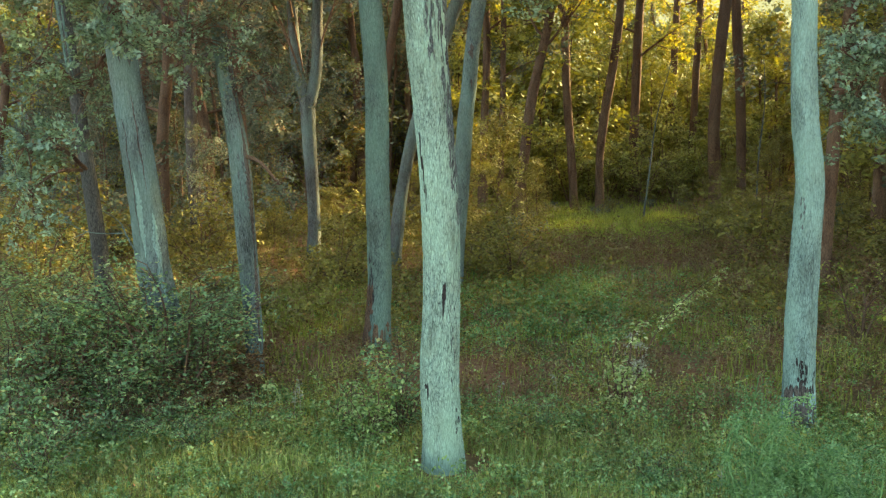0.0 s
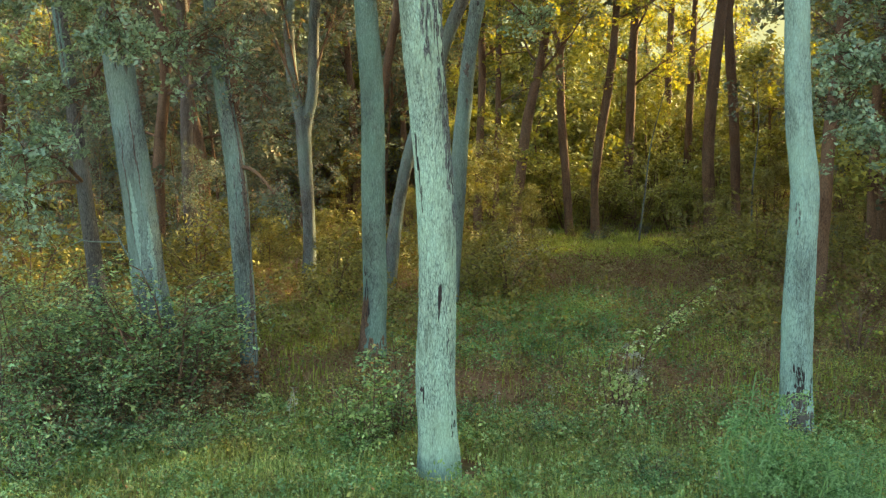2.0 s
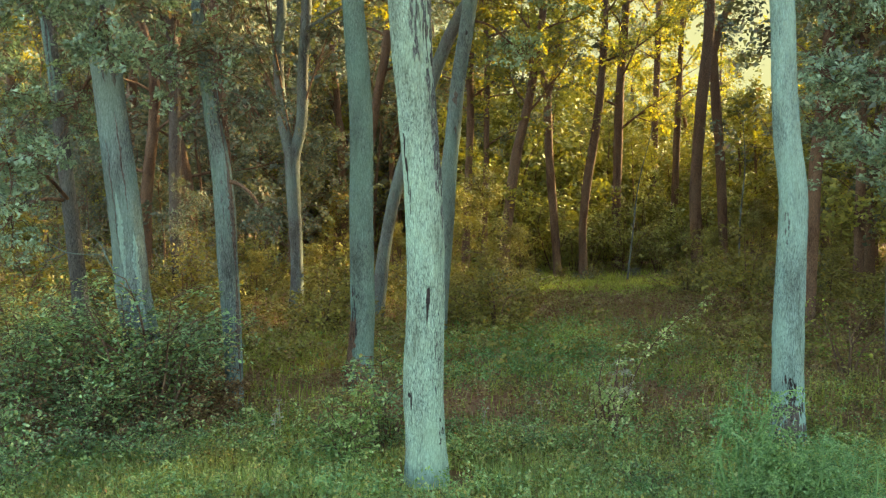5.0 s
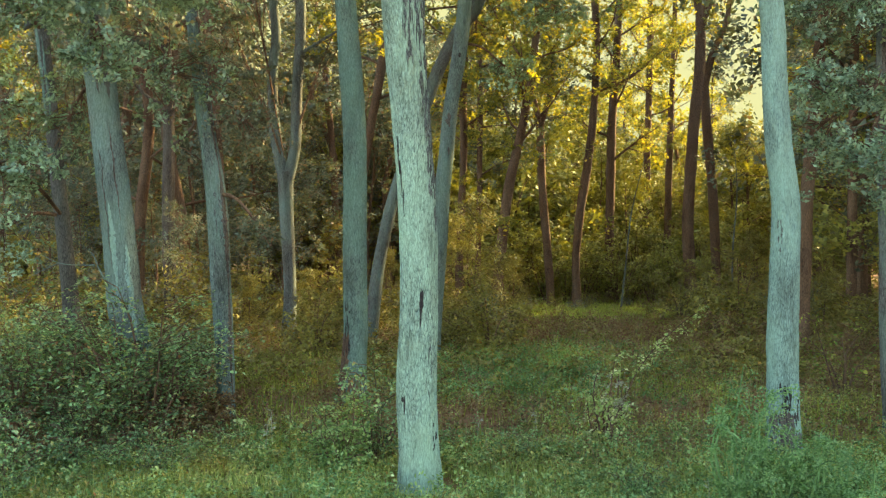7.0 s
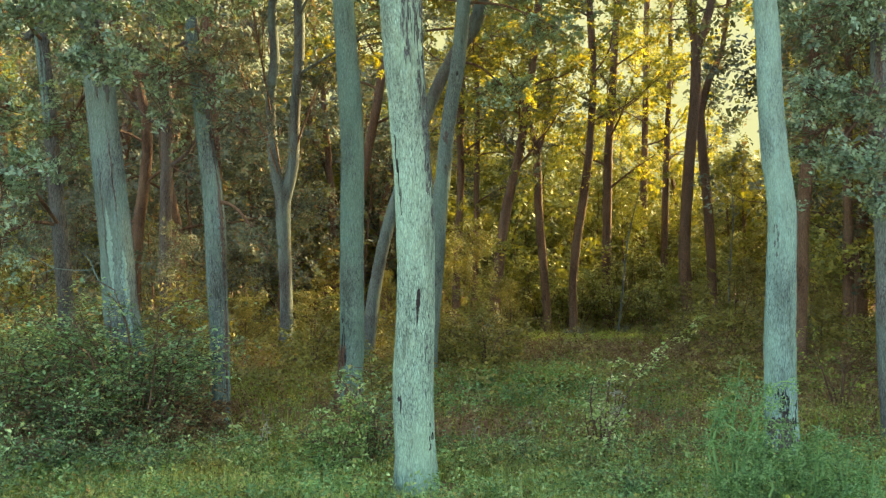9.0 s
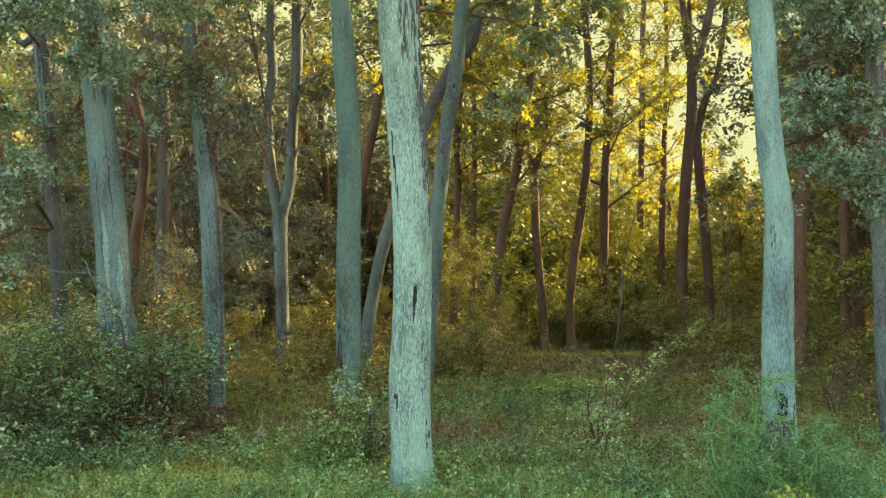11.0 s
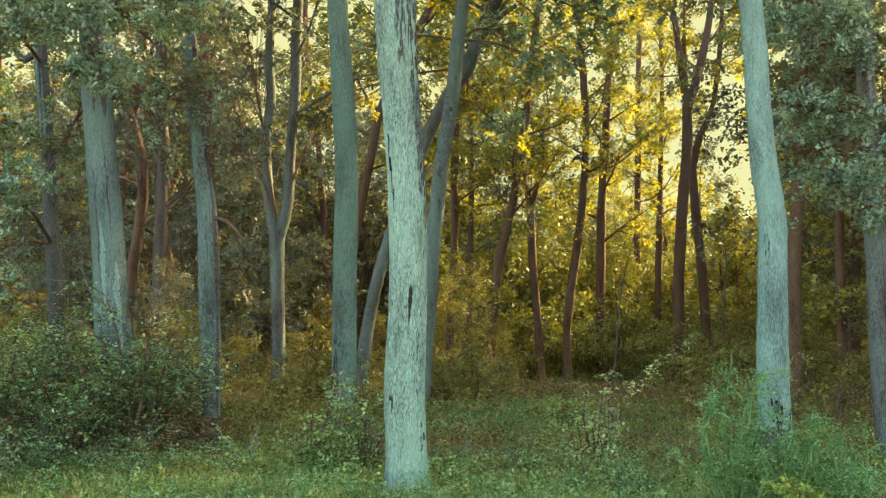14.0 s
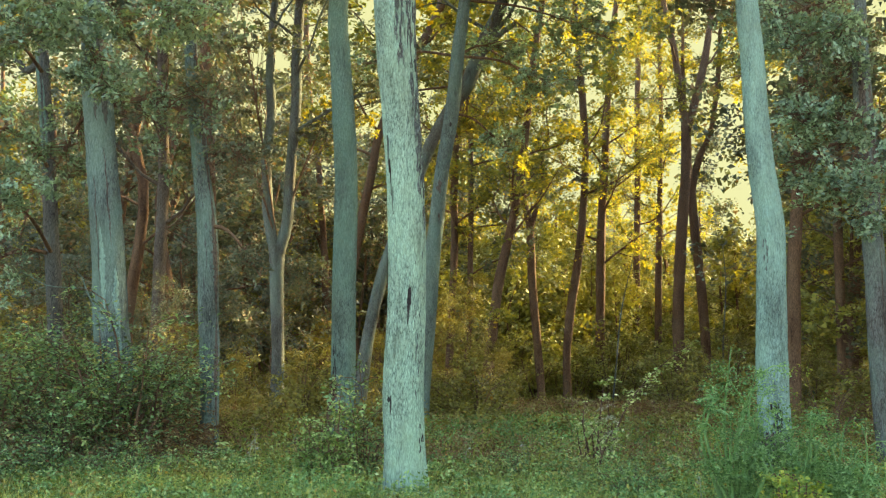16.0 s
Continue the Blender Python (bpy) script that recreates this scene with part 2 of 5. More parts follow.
def tube(line, sides, rough=0.0, ridges=0.0, seed=0):
    """A limb round a line of x, y, z, radius: its skin of quads, knobbly by rough and furrowed by ridges (metres)."""
    line = np.asarray(line, float)
    way = np.gradient(line[:, :3], axis=0)
    way /= np.linalg.norm(way, axis=1)[:, None] + 1e-9
    ref = np.array([1.0, 0, 0]) if abs(way[:, 0]).mean() < 0.8 else np.array([0, 1.0, 0])
    side = ref - way * (way @ ref)[:, None]
    side /= np.linalg.norm(side, axis=1)[:, None]
    over = np.cross(way, side)
    a = np.linspace(0, 2 * math.pi, sides, endpoint=False)
    r = np.repeat(np.maximum(line[:, 3], 0.004)[:, None], sides, 1)
    if rough or ridges:
        along = np.r_[0, np.cumsum(np.linalg.norm(np.diff(line[:, :3], axis=0), axis=1))]
        for i, s in enumerate(along):
            for j, b in enumerate(a):
                r[i, j] += bulge(math.cos(b), math.sin(b), s, line[i, 3], rough, ridges, seed)
    v = line[:, None, :3] + side[:, None] * (r * np.cos(a))[..., None] + over[:, None] * (r * np.sin(a))[..., None]
    n = len(line)
    i, j = np.meshgrid(np.arange(n - 1), np.arange(sides), indexing="ij")
    k = (j + 1) % sides
    f = np.stack([i * sides + j, i * sides + k, (i + 1) * sides + k, (i + 1) * sides + j], -1).reshape(-1, 4)
    return v.reshape(-1, 3), f


LEAF = (np.array([(-0.5, 0, 0), (0.0, -0.3, 0.1), (0.5, 0, -0.04), (0.0, 0.3, 0.1)]), [(0, 1, 2), (0, 2, 3)])
OAK_SHAPE = (np.array([(-0.5, 0, 0), (-0.1, -0.13, 0.04), (0.18, -0.3, 0.1), (0.5, 0, -0.05), (0.18, 0.3, 0.1), (-0.1, 0.13, 0.04)]), [(0, 1, 5), (1, 2, 3), (1, 3, 5), (3, 4, 5)])
FAR_LEAF = (np.array([(-0.5, 0, 0.0), (0.35, -0.38, 0.05), (0.35, 0.38, 0.05)]), [(0, 1, 2)])


def leaves(rng, centres, size, shape=LEAF, up=0.6, spread=0.45, facing=None):
    """A leaf at each place, each with its own turn and size; up: how far they face the sky, unless facing gives each its way."""
    n = len(centres)
    if n == 0:
        return np.zeros((0, 3)), np.zeros((0, 3), int)
    nor = rng.normal(size=(n, 3)) * 0.6 + (0, 0, up) if facing is None else facing + rng.normal(size=(n, 3)) * 0.3
    nor /= np.linalg.norm(nor, axis=1)[:, None]
    t = np.cross(nor, rng.normal(size=(n, 3)))
    t /= np.linalg.norm(t, axis=1)[:, None] + 1e-9
    b = np.cross(nor, t)
    s = size * (1 + spread * (rng.random(n) * 2 - 1))
    base, faces = shape
    v = centres[:, None] + s[:, None, None] * (base[None, :, 0:1] * t[:, None] + base[None, :, 1:2] * b[:, None] + base[None, :, 2:3] * nor[:, None])
    f = (np.arange(n) * len(base))[:, None, None] + np.array(faces)[None]
    return v.reshape(-1, 3), f.reshape(-1, 3)


def fans(rng, centres, each, radius, tilt=0.4, flat=0.14, droop=0.3, lean=(0, 0, 0)):
    """Leafy twigs: at each place a shallow drooping fan of leaves, longer than wide. Gives the leaves' places and the way they face."""
    c = np.asarray(centres, float)
    n = len(c)
    axis = rng.normal(size=(n, 3)) * tilt + (0, 0, 1) + np.array(lean)
    axis /= np.linalg.norm(axis, axis=1)[:, None]
    t = np.cross(axis, rng.normal(size=(n, 3)))
    t /= np.linalg.norm(t, axis=1)[:, None] + 1e-9
    b = np.cross(axis, t)
    rad = radius * (0.55 + 0.75 * rng.random(n))
    m = n * each
    k = np.repeat(np.arange(n), each)
    ang, u = rng.random(m) * 2 * math.pi, rng.random(m) ** 0.6
    out = (u * rad[k])[:, None]
    pos = c[k] + t[k] * out * (1.25 * np.cos(ang))[:, None] + b[k] * out * (0.6 * np.sin(ang))[:, None] + axis[k] * (rng.normal(size=m) * flat * rad[k])[:, None]
    pos[:, 2] -= droop * u**2 * rad[k]
    return pos, axis[k]


def fan_leaves(rng, centres, each, radius, size, shape=LEAF, tilt=0.4, flat=0.14, droop=0.3):
    pos, facing = fans(rng, centres, each, radius, tilt, flat, droop)
    return leaves(rng, pos, size, shape, facing=facing)


def limb_line(rng, start, azimuth, length, rise, r0, bend=0.25):
    """A crooked limb from start, out and up."""
    out, p = [], np.array(start, float)
    az, el = azimuth, rise
    n = 5
    for i in range(n + 1):
        out.append((*p, r0 * (1 - 0.82 * i / n)))
        az += rng.normal() * bend
        el += rng.normal() * bend * 0.7 + 0.04
        p = p + np.array([math.cos(az) * math.cos(el), math.sin(az) * math.cos(el), math.sin(el)]) * length / n
    return out


def limb_with_twigs(rng, start, azimuth, length, rise, r0, twigs=5, sides=7):
    """The skin of a limb and its twigs, and the places where leaves gather."""
    main = limb_line(rng, start, azimuth, length, rise, r0)
    bent = lambda ctrl, step: smooth_line(ctrl, step) if sides > 4 else np.array(ctrl)  # noqa: E731
    skins, tips = [tube(bent(main, length / 12), sides)], [main[-1][:3], main[-2][:3]]
    for k in range(twigs):
        i = 1 + int(rng.integers(0, 4))
        s = np.array(main[i][:3]) + (np.array(main[i + 1][:3]) - main[i][:3]) * rng.random()
        sub = limb_line(rng, s, azimuth + rng.normal() * 1.1, length * (0.3 + 0.3 * rng.random()), rise * 0.6 + rng.normal() * 0.35, main[i][3] * 0.5, 0.35)
        skins.append(tube(bent(sub, length / 9) if sides > 4 else np.array(sub[::2]), max(3, sides - 2)))
        tips += [q[:3] for q in sub[2:]]
    return joined(skins), tips


def ground_height(x, y):
    """Level where the near trees stand, falling gently into the wood."""
    u = min(1.0, max(0.0, (y - 25) / 24))
    return -0.07 - 0.8 * u * u * (3 - 2 * u) + 0.05 * noise.noise((x * 0.35, y * 0.35, 0)) + 0.02 * noise.noise((x * 1.7, y * 1.7, 3))


SKIN = {}


def build_tree(name, label, stems, top, bark, leaf, seed, limb_from=7.0, limbs=9, reach=3.6, each=55, size=0.17, puff=0.62, sides=14, step=0.25, rough=0.02,
               ridges=0.0, twig_sides=6, sprays=(), boughs=(), tufts=0):
    """A tree on given stems (x, y, z, radius each): trunk, limbs, and a crown of leaves round their twigs.
    sprays: low leafy boughs as (x, y, z, half sizes, number of twigs, leaf size)."""
    rng = np.random.default_rng(seed)
    main = [tuple(p) for p in stems[0]]
    bx, by, bz, br = main[0]
    floor = ground_height(bx, by) - 0.15
    if bz > floor + 0.3:                # carry the stem down to the ground, a little wider
        dx = (main[1][0] - bx) / max(0.3, main[1][2] - bz)
        main.insert(0, (bx - dx * (bz - floor), by, floor, br * 1.22))
    else:
        main[0] = (bx, by, min(bz, floor), br * 1.08)
    base = np.array((main[0][0], main[0][1], 0.0))
    tree = tagged(new(name), label, "tree", "forest trees")
    tree.location = base
    local = lambda pts: [(p[0] - base[0], p[1] - base[1], p[2], p[3]) for p in pts]  # noqa: E731
    runs = []
    for k, stem in enumerate([main, *stems[1:]]):
        e, d = np.array(stem[-1]), np.array(stem[-1]) - np.array(stem[-2])
        d = d[:3] / max(0.1, np.linalg.norm(d[:3]))
        d = d * 0.6 + np.array((0, 0, 0.6))
        last = list(stem)
        forks = len(stems) > 1 and k == 0
        if not forks and e[2] < top - 1:
            n = 4
            for i in range(1, n + 1):
                h = (top - e[2]) * i / n
                q = e[:3] + d / d[2] * h + np.r_[rng.normal(size=2) * 0.22 * h * 0.3, 0]
                last.append((*q, max(0.02, e[3] * (1 - 0.9 * i / n))))
        runs.append(local(last))
    for k, run in enumerate(runs):
        fine = step
        line = smooth_line(run, fine)
        if ridges:                      # fine only where it can be seen
            line = line[(line[:, 2] < 8.5) | (np.arange(len(line)) % 10 == 0)]
        v, f = tube(line, sides, rough, ridges, seed * 3.7 + k * 9)
        part("trunk" if k == 0 else "stem", mesh_from("trunk", v, f, True), bark, tree)
        if k == 0:
            SKIN[tree.name] = (line, rough, ridges, seed * 3.7)
    for bough in boughs:
        v, f = tube(smooth_line(local(bough), 0.15), 10, 0.008, 0.0, seed)
        part("bough", mesh_from("bough", v, f, True), bark, tree)
    tips = []
    ends = runs if len(stems) == 1 else runs[1:]
    for k in range(limbs):
        run = ends[k % len(ends)]
        line = smooth_line(run, 0.4)
        ok = line[(line[:, 2] > limb_from) & (line[:, 2] < top - 0.3)]
        if len(ok) == 0:
            continue
        p = ok[min(len(ok) - 1, int(len(ok) * ((k // len(ends)) + 0.3 * rng.random()) / max(1, limbs / len(ends))))]
        frac = (p[2] - limb_from) / max(1, top - limb_from)
        (v, f), t = limb_with_twigs(rng, p[:3], k * 2.4 + rng.normal() * 0.5, reach * (1.1 - 0.6 * frac) * (0.8 + 0.4 * rng.random()), 0.4 + 0.5 * frac, max(0.025, p[3] * 0.34), sides=twig_sides)
        part("limb", mesh_from("limb", v, f, True), bark, tree)
        tips += t
    for k in range(tufts):              # leafy twigs close to the stem
        line = smooth_line(ends[k % len(ends)], 0.4)
        ok = line[(line[:, 2] > limb_from * 0.45) & (line[:, 2] < top)]
        a = rng.random() * 6.28
        p = ok[int(rng.integers(0, len(ok)))]
        tips += [p[:3] + np.array((math.cos(a), math.sin(a), 0.4 * u)) * (0.25 + u * rng.random()) for u in (0.3, 0.6, 0.9)]
    v, f = fan_leaves(rng, np.array(tips) + rng.normal(size=(len(tips), 3)) * (0.25, 0.25, 0.12), each, puff * 0.85, size, FAR_LEAF if twig_sides == 3 else LEAF, 0.5, 0.2)
    part("crown", mesh_from("crown", v, f), leaf, tree)
    for sx, sy, sz, hx, hz, n, ls in sprays:
        c = np.array((sx, sy, sz)) - base
        start = min((q for q in runs[0]), key=lambda q: abs(q[2] - sz - 0.2))
        twigs = c + rng.normal(size=(n, 3)) * (hx * 0.5, hx * 0.4, hz * 0.5)
        mid = np.array(start[:3]) * 0.5 + c * 0.5 + (0, 0, 0.18)
        bough = smooth_line([(*start[:3], 0.035), (*mid, 0.026), (*(c + (0, 0, 0.05)), 0.016), (*(c + (c - mid) * 0.5), 0.006)], 0.12)
        skins = [tube(bough, 6)]
        for q in twigs[:: max(1, n // 16)]:
            a = bough[int(len(bough) * (0.4 + 0.55 * rng.random())), :3]
            skins.append(tube(smooth_line([(*a, 0.01), (*((a + q) / 2 + rng.normal(size=3) * 0.06), 0.007), (*q, 0.003)], 0.12), 4))
        v, f = joined(skins)
        bough_ob = part("bough", mesh_from("bough", v, f, True), BARK_BROWN, tree)
        twigs = np.concatenate([twigs, c + rng.normal(size=(n, 3)) * (hx * 0.56, hx * 0.44, hz * 0.56)])
        part("foliage", mesh_from("foliage", *fan_leaves(rng, twigs, 30, 0.15, ls * 0.68, OAK_SHAPE, 0.75, 0.25)), leaf, bough_ob)
    return tree

# ---- ground, distance ----
def build_ground():
    near = np.arange(-12, 12.01, 0.3)
    xs = np.r_[-1500, -600, -250, -120, -60, -30, -18, near, 18, 30, 60, 120, 250, 600, 1500]
    ys = np.r_[-1500, -500, -150, -50, -15, 0, np.arange(6, 30.01, 0.3), np.arange(31, 54, 1.5), 60, 70, 100, 180, 400, 1500]
    v = [(x, y, ground_height(x, y)) for y in ys for x in xs]
    w = len(xs)
    f = [(j * w + i, j * w + i + 1, (j + 1) * w + i + 1, (j + 1) * w + i) for j in range(len(ys) - 1) for i in range(w - 1)]
    ob = part("ground", mesh_from("ground", v, f, True), SOIL)
    tagged(ob, "brown leaf-strewn forest soil with mossy green patches", "ground", kind="structure")


def build_backdrop():
    """The hazy yellow evening sky low behind the wood."""
    m = bpy.data.materials.new("evening_sky")
    m.use_nodes = True
    nd, ln = m.node_tree.nodes, m.node_tree.links
    nd.clear()
    e, o = nd.new("ShaderNodeEmission"), nd.new("ShaderNodeOutputMaterial")
    ln.new(ramp(nd, ln, noise_tex(nd, ln, 0.004, detail=3), [(0.3, (0.93, 0.93, 0.45)), (0.7, (0.95, 0.99, 0.64))]), e.inputs["Color"])
    e.inputs["Strength"].default_value = BACKDROP
    ln.new(e.outputs[0], o.inputs["Surface"])
    a = np.radians(np.linspace(-62, 62, 40))
    v = [(700 * math.sin(b), 700 * math.cos(b), z) for z in (-18, 122, 268) for b in a]
    f = [(j * 40 + i, j * 40 + i + 1, j * 40 + 41 + i, j * 40 + 40 + i) for j in range(2) for i in range(39)]
    tagged(part("backdrop", mesh_from("backdrop", v, f, True), m), "hazy pale yellow evening sky behind the wood", "sky", kind="structure")


BACKDROP = 0.138
build_ground()
build_backdrop()

# ---- the trees that stand in front: x, y, z, radius up each stem ----
near_oak = build_tree("oak_tree", "pale lichened oak trunk with dark bark scars in grass", [
    [(-0.01, 11.0, 0.0, 0.25), (-0.02, 10.94, 0.41, 0.225), (-0.04, 10.88, 1.02, 0.22), (-0.03, 10.81, 1.63, 0.207), (-0.02, 10.75, 2.54, 0.196), (-0.06, 10.69, 3.46, 0.198),
     (-0.1, 10.62, 4.07, 0.204), (-0.16, 10.56, 4.69, 0.209), (-0.19, 10.5, 5.3, 0.213), (-0.22, 10.45, 6.3, 0.21)]], 17, BARK_PALE, OAK_LEAF, 11, 8.0, 16, 5.0, 16, 0.26, 0.9, 110, 0.03, 0.018, 0.008)
right_oak = build_tree("oak_tree", "pale grey leaning trunk, dark rotten bark at its foot", [
    [(4.53, 12.3, 0.2, 0.206), (4.52, 12.3, 0.82, 0.187), (4.52, 12.3, 1.55, 0.186), (4.54, 12.3, 2.4, 0.168), (4.55, 12.3, 3.11, 0.168), (4.46, 12.3, 3.83, 0.158),
     (4.4, 12.3, 4.56, 0.146), (4.37, 12.3, 5.3, 0.146), (4.32, 12.3, 6.05, 0.139)]], 16, BARK_TEAL, OAK_LEAF, 12, 8.5, 9, 4.0, 12, 0.26, 0.9, 84, 0.035, 0.015, 0.007)
green_oak = build_tree("oak_tree", "slender straight greenish trunk with bark worn at its foot", [
    [(-1.14, 16.45, -0.1, 0.25), (-1.1, 16.45, 0.54, 0.21), (-1.06, 16.45, 1.31, 0.199), (-1.08, 16.45, 2.66, 0.196), (-1.07, 16.45, 3.6, 0.193), (-1.08, 16.45, 4.56, 0.189),
     (-1.14, 16.45, 5.52, 0.182), (-1.21, 16.45, 6.5, 0.17), (-1.25, 16.45, 7.49, 0.164)]], 18, BARK_GREEN, OAK_LEAF, 13, 9.2, 15, 4.8, 16, 0.26, 0.9, 56, 0.035, 0.012, 0.004)
DEAD_TWIGS = [[(-4.22, 13.62, 2.02, 0.013), (-4.37, 13.59, 2.33, 0.01), (-4.41, 13.56, 2.47, 0.008), (-4.53, 13.53, 2.59, 0.006), (-4.68, 13.5, 2.68, 0.003)],
              [(-4.41, 13.62, 2.34, 0.008), (-4.63, 13.59, 2.34, 0.008), (-4.89, 13.56, 2.37, 0.006), (-5.07, 13.53, 2.47, 0.005), (-5.24, 13.5, 2.55, 0.003)],
              [(-4.89, 13.62, 2.37, 0.006), (-5.09, 13.59, 2.28, 0.004), (-5.28, 13.56, 2.18, 0.002)]]
thick_oak = build_tree("oak_tree", "thick grey leaning oak trunk behind leafy boughs", [
    [(-4.0, 13.85, 1.3, 0.245), (-4.08, 13.85, 1.8, 0.238), (-4.13, 13.85, 2.42, 0.222), (-4.21, 13.85, 3.22, 0.214), (-4.3, 13.85, 4.01, 0.206), (-4.39, 13.85, 4.82, 0.2),
     (-4.47, 13.85, 5.63, 0.172), (-4.52, 13.85, 6.46, 0.153)]], 16, BARK_GREY, OAK_LEAF, 14, 8.0, 8, 3.8, 12, 0.26, 0.9, 48, 0.05, 0.015, 0.005,
    sprays=[(-4.6, 12.7, 5.75, 1.0, 0.42, 70, 0.105), (-4.05, 12.7, 5.05, 0.42, 0.3, 30, 0.105), (-3.2, 13.3, 6.05, 0.8, 0.42, 46, 0.105), (-3.5, 14.3, 5.0, 0.7, 0.7, 30, 0.1), (-5.0, 14.4, 4.4, 0.6, 0.7, 24, 0.1)], boughs=DEAD_TWIGS)
LEFT_BOUGH = [(-6.05, 16.1, 6.25, 0.07), (-6.3, 16.1, 6.05, 0.06), (-6.45, 16.1, 6.22, 0.05), (-6.66, 16.1, 6.33, 0.04), (-6.98, 16.1, 6.32, 0.03)]
thin_oak = build_tree("oak_tree", "thin grey oak trunk among hanging oak leaves", [
    [(-5.56, 16.1, 1.06, 0.145), (-5.65, 16.1, 2.14, 0.125), (-5.74, 16.1, 3.05, 0.123), (-5.86, 16.1, 4.43, 0.114), (-5.96, 16.1, 5.36, 0.106), (-6.03, 16.1, 6.02, 0.106),
     (-6.17, 16.1, 7.26, 0.093)]], 15, BARK_DARK, OAK_LEAF, 15, 8.0, 7, 3.2, 12, 0.22, 0.8, 32, 0.06, 0.012,
    sprays=[(-5.35, 13.0, 3.5, 0.6, 0.6, 36, 0.105), (-5.7, 13.4, 5.75, 0.9, 0.45, 56, 0.105), (-5.75, 14.2, 4.6, 0.4, 0.4, 12, 0.11), (-6.3, 15.0, 2.7, 0.6, 0.6, 16, 0.1)], boughs=[LEFT_BOUGH])
slim_oak = build_tree("oak_tree", "slim grey-brown oak trunk with mottled bark", [
    [(-2.86, 14.7, -0.06, 0.135), (-2.88, 14.7, 0.93, 0.132), (-2.93, 14.7, 2.09, 0.145), (-3.0, 14.7, 3.35, 0.145), (-3.11, 14.7, 4.19, 0.118), (-3.21, 14.7, 5.05, 0.106),
     (-3.31, 14.7, 5.92, 0.096), (-3.36, 14.7, 6.44, 0.088)]], 14, BARK_GREY, DULL_LEAF, 16, 7.5, 8, 3.0, 12, 0.2, 0.8, 40, 0.04, 0.016, 0.004,
    sprays=[(-2.55, 14.5, 4.35, 0.55, 0.5, 26, 0.085), (-2.3, 14.3, 2.8, 0.3, 0.22, 10, 0.085), (-3.0, 14.4, 5.3, 0.5, 0.35, 16, 0.085)])
build_tree("oak_tree", "dark slender trunk close behind a grey one", [
    [(-3.0, 15.6, 0.5, 0.095), (-3.08, 15.6, 2.58, 0.09), (-3.17, 15.6, 4.36, 0.082), (-3.26, 15.6, 5.74, 0.074), (-3.36, 15.6, 7.13, 0.07)]], 13, BARK_BROWN, DULL_LEAF, 17, 8, 6, 2.6, 14, 0.2)
edge_oak = build_tree("oak_tree", "grey furrowed trunk with hanging oak boughs", [
    [(6.61, 13.7, 0.19, 0.158), (6.57, 13.7, 0.95, 0.147), (6.54, 13.7, 1.73, 0.142), (6.53, 13.7, 2.52, 0.14), (6.5, 13.7, 3.32, 0.14), (6.47, 13.7, 4.53, 0.129), (6.45, 13.7, 5.77, 0.114),
     (6.45, 13.7, 6.61, 0.1)]], 14, BARK_MOTTLED, OAK_LEAF, 18, 8, 7, 3.2, 12, 0.24, 0.9, 40, 0.05, 0.014, 0.003,
    sprays=[(5.8, 13.1, 5.85, 0.75, 0.4, 52, 0.105), (5.45, 13.2, 4.75, 0.45, 0.4, 30, 0.105), (6.0, 13.0, 4.65, 0.4, 0.3, 16, 0.105), (5.85, 12.9, 3.8, 0.5, 0.32, 34, 0.105), (6.1, 13.0, 3.3, 0.3, 0.2, 8, 0.105), (5.75, 14.4, 4.2, 0.6, 0.6, 30, 0.1), (5.5, 14.5, 6.4, 0.7, 0.5, 40, 0.1)])
build_tree("oak_tree", "slender brown trunk leaning behind a paler one", [
    [(8.55, 22, 1.41, 0.15), (8.62, 22, 3.43, 0.145), (8.67, 22, 4.2, 0.14), (8.8, 22, 5.75, 0.13), (8.95, 22, 7.73, 0.12), (9.13, 22, 9.74, 0.1)]],
    21, BARK_BROWN, DULL_LEAF, 19, 4.5, 20, 4.2, 30, 0.16)


def bark_patch(tree, spots, name="scar", material=None, proud=0.007, seed=0, label=""):
    """Ragged upright flakes on a trunk where bark is gone, as one scar. spots: height, degrees round the stem (-90 faces -y), width, height of each flake."""
    line, rough, ridges, skin_seed = SKIN[tree.name]
    along = np.r_[0, np.cumsum(np.linalg.norm(np.diff(line[:, :3], axis=0), axis=1))]
    pieces = []
    for n, (z, turn, width, height) in enumerate(spots):
        rows, cols, v = max(5, int(height / 0.03)), 5 if width < 0.08 else 9, []
        for i in range(rows):
            u = i / (rows - 1)
            zz = z + (u - 0.5) * height
            at = np.abs(line[:, 2] - zz).argmin()
            p = line[at]
            wide = width * math.sin(math.pi * u) ** 0.7 * (0.8 + 0.8 * noise.noise((seed + n * 3.1, u * height * 25, 0)))
            for j in range(cols):
                k = j / (cols - 1) - 0.5
                a = radians(turn) + k * wide / p[3] + 0.1 * noise.noise((seed + n * 3.1, u * height * 4, 7))
                r = p[3] + bulge(math.cos(a), math.sin(a), along[at], p[3], rough, 0, skin_seed) + ridges + proud * (1 - (2 * k) ** 2 * 1.6)
                v.append((p[0] + math.cos(a) * r, p[1] + math.sin(a) * r, zz))
        f = [(i * cols + j, i * cols + j + 1, (i + 1) * cols + j + 1, (i + 1) * cols + j) for i in range(rows - 1) for j in range(cols - 1)]
        pieces.append((v, f))
    v, f = joined(pieces)
    tagged(part(name, mesh_from(name, v, f, True), material or BARK_SCAR, tree, label), kind="stuff" if len(spots) > 3 else "")


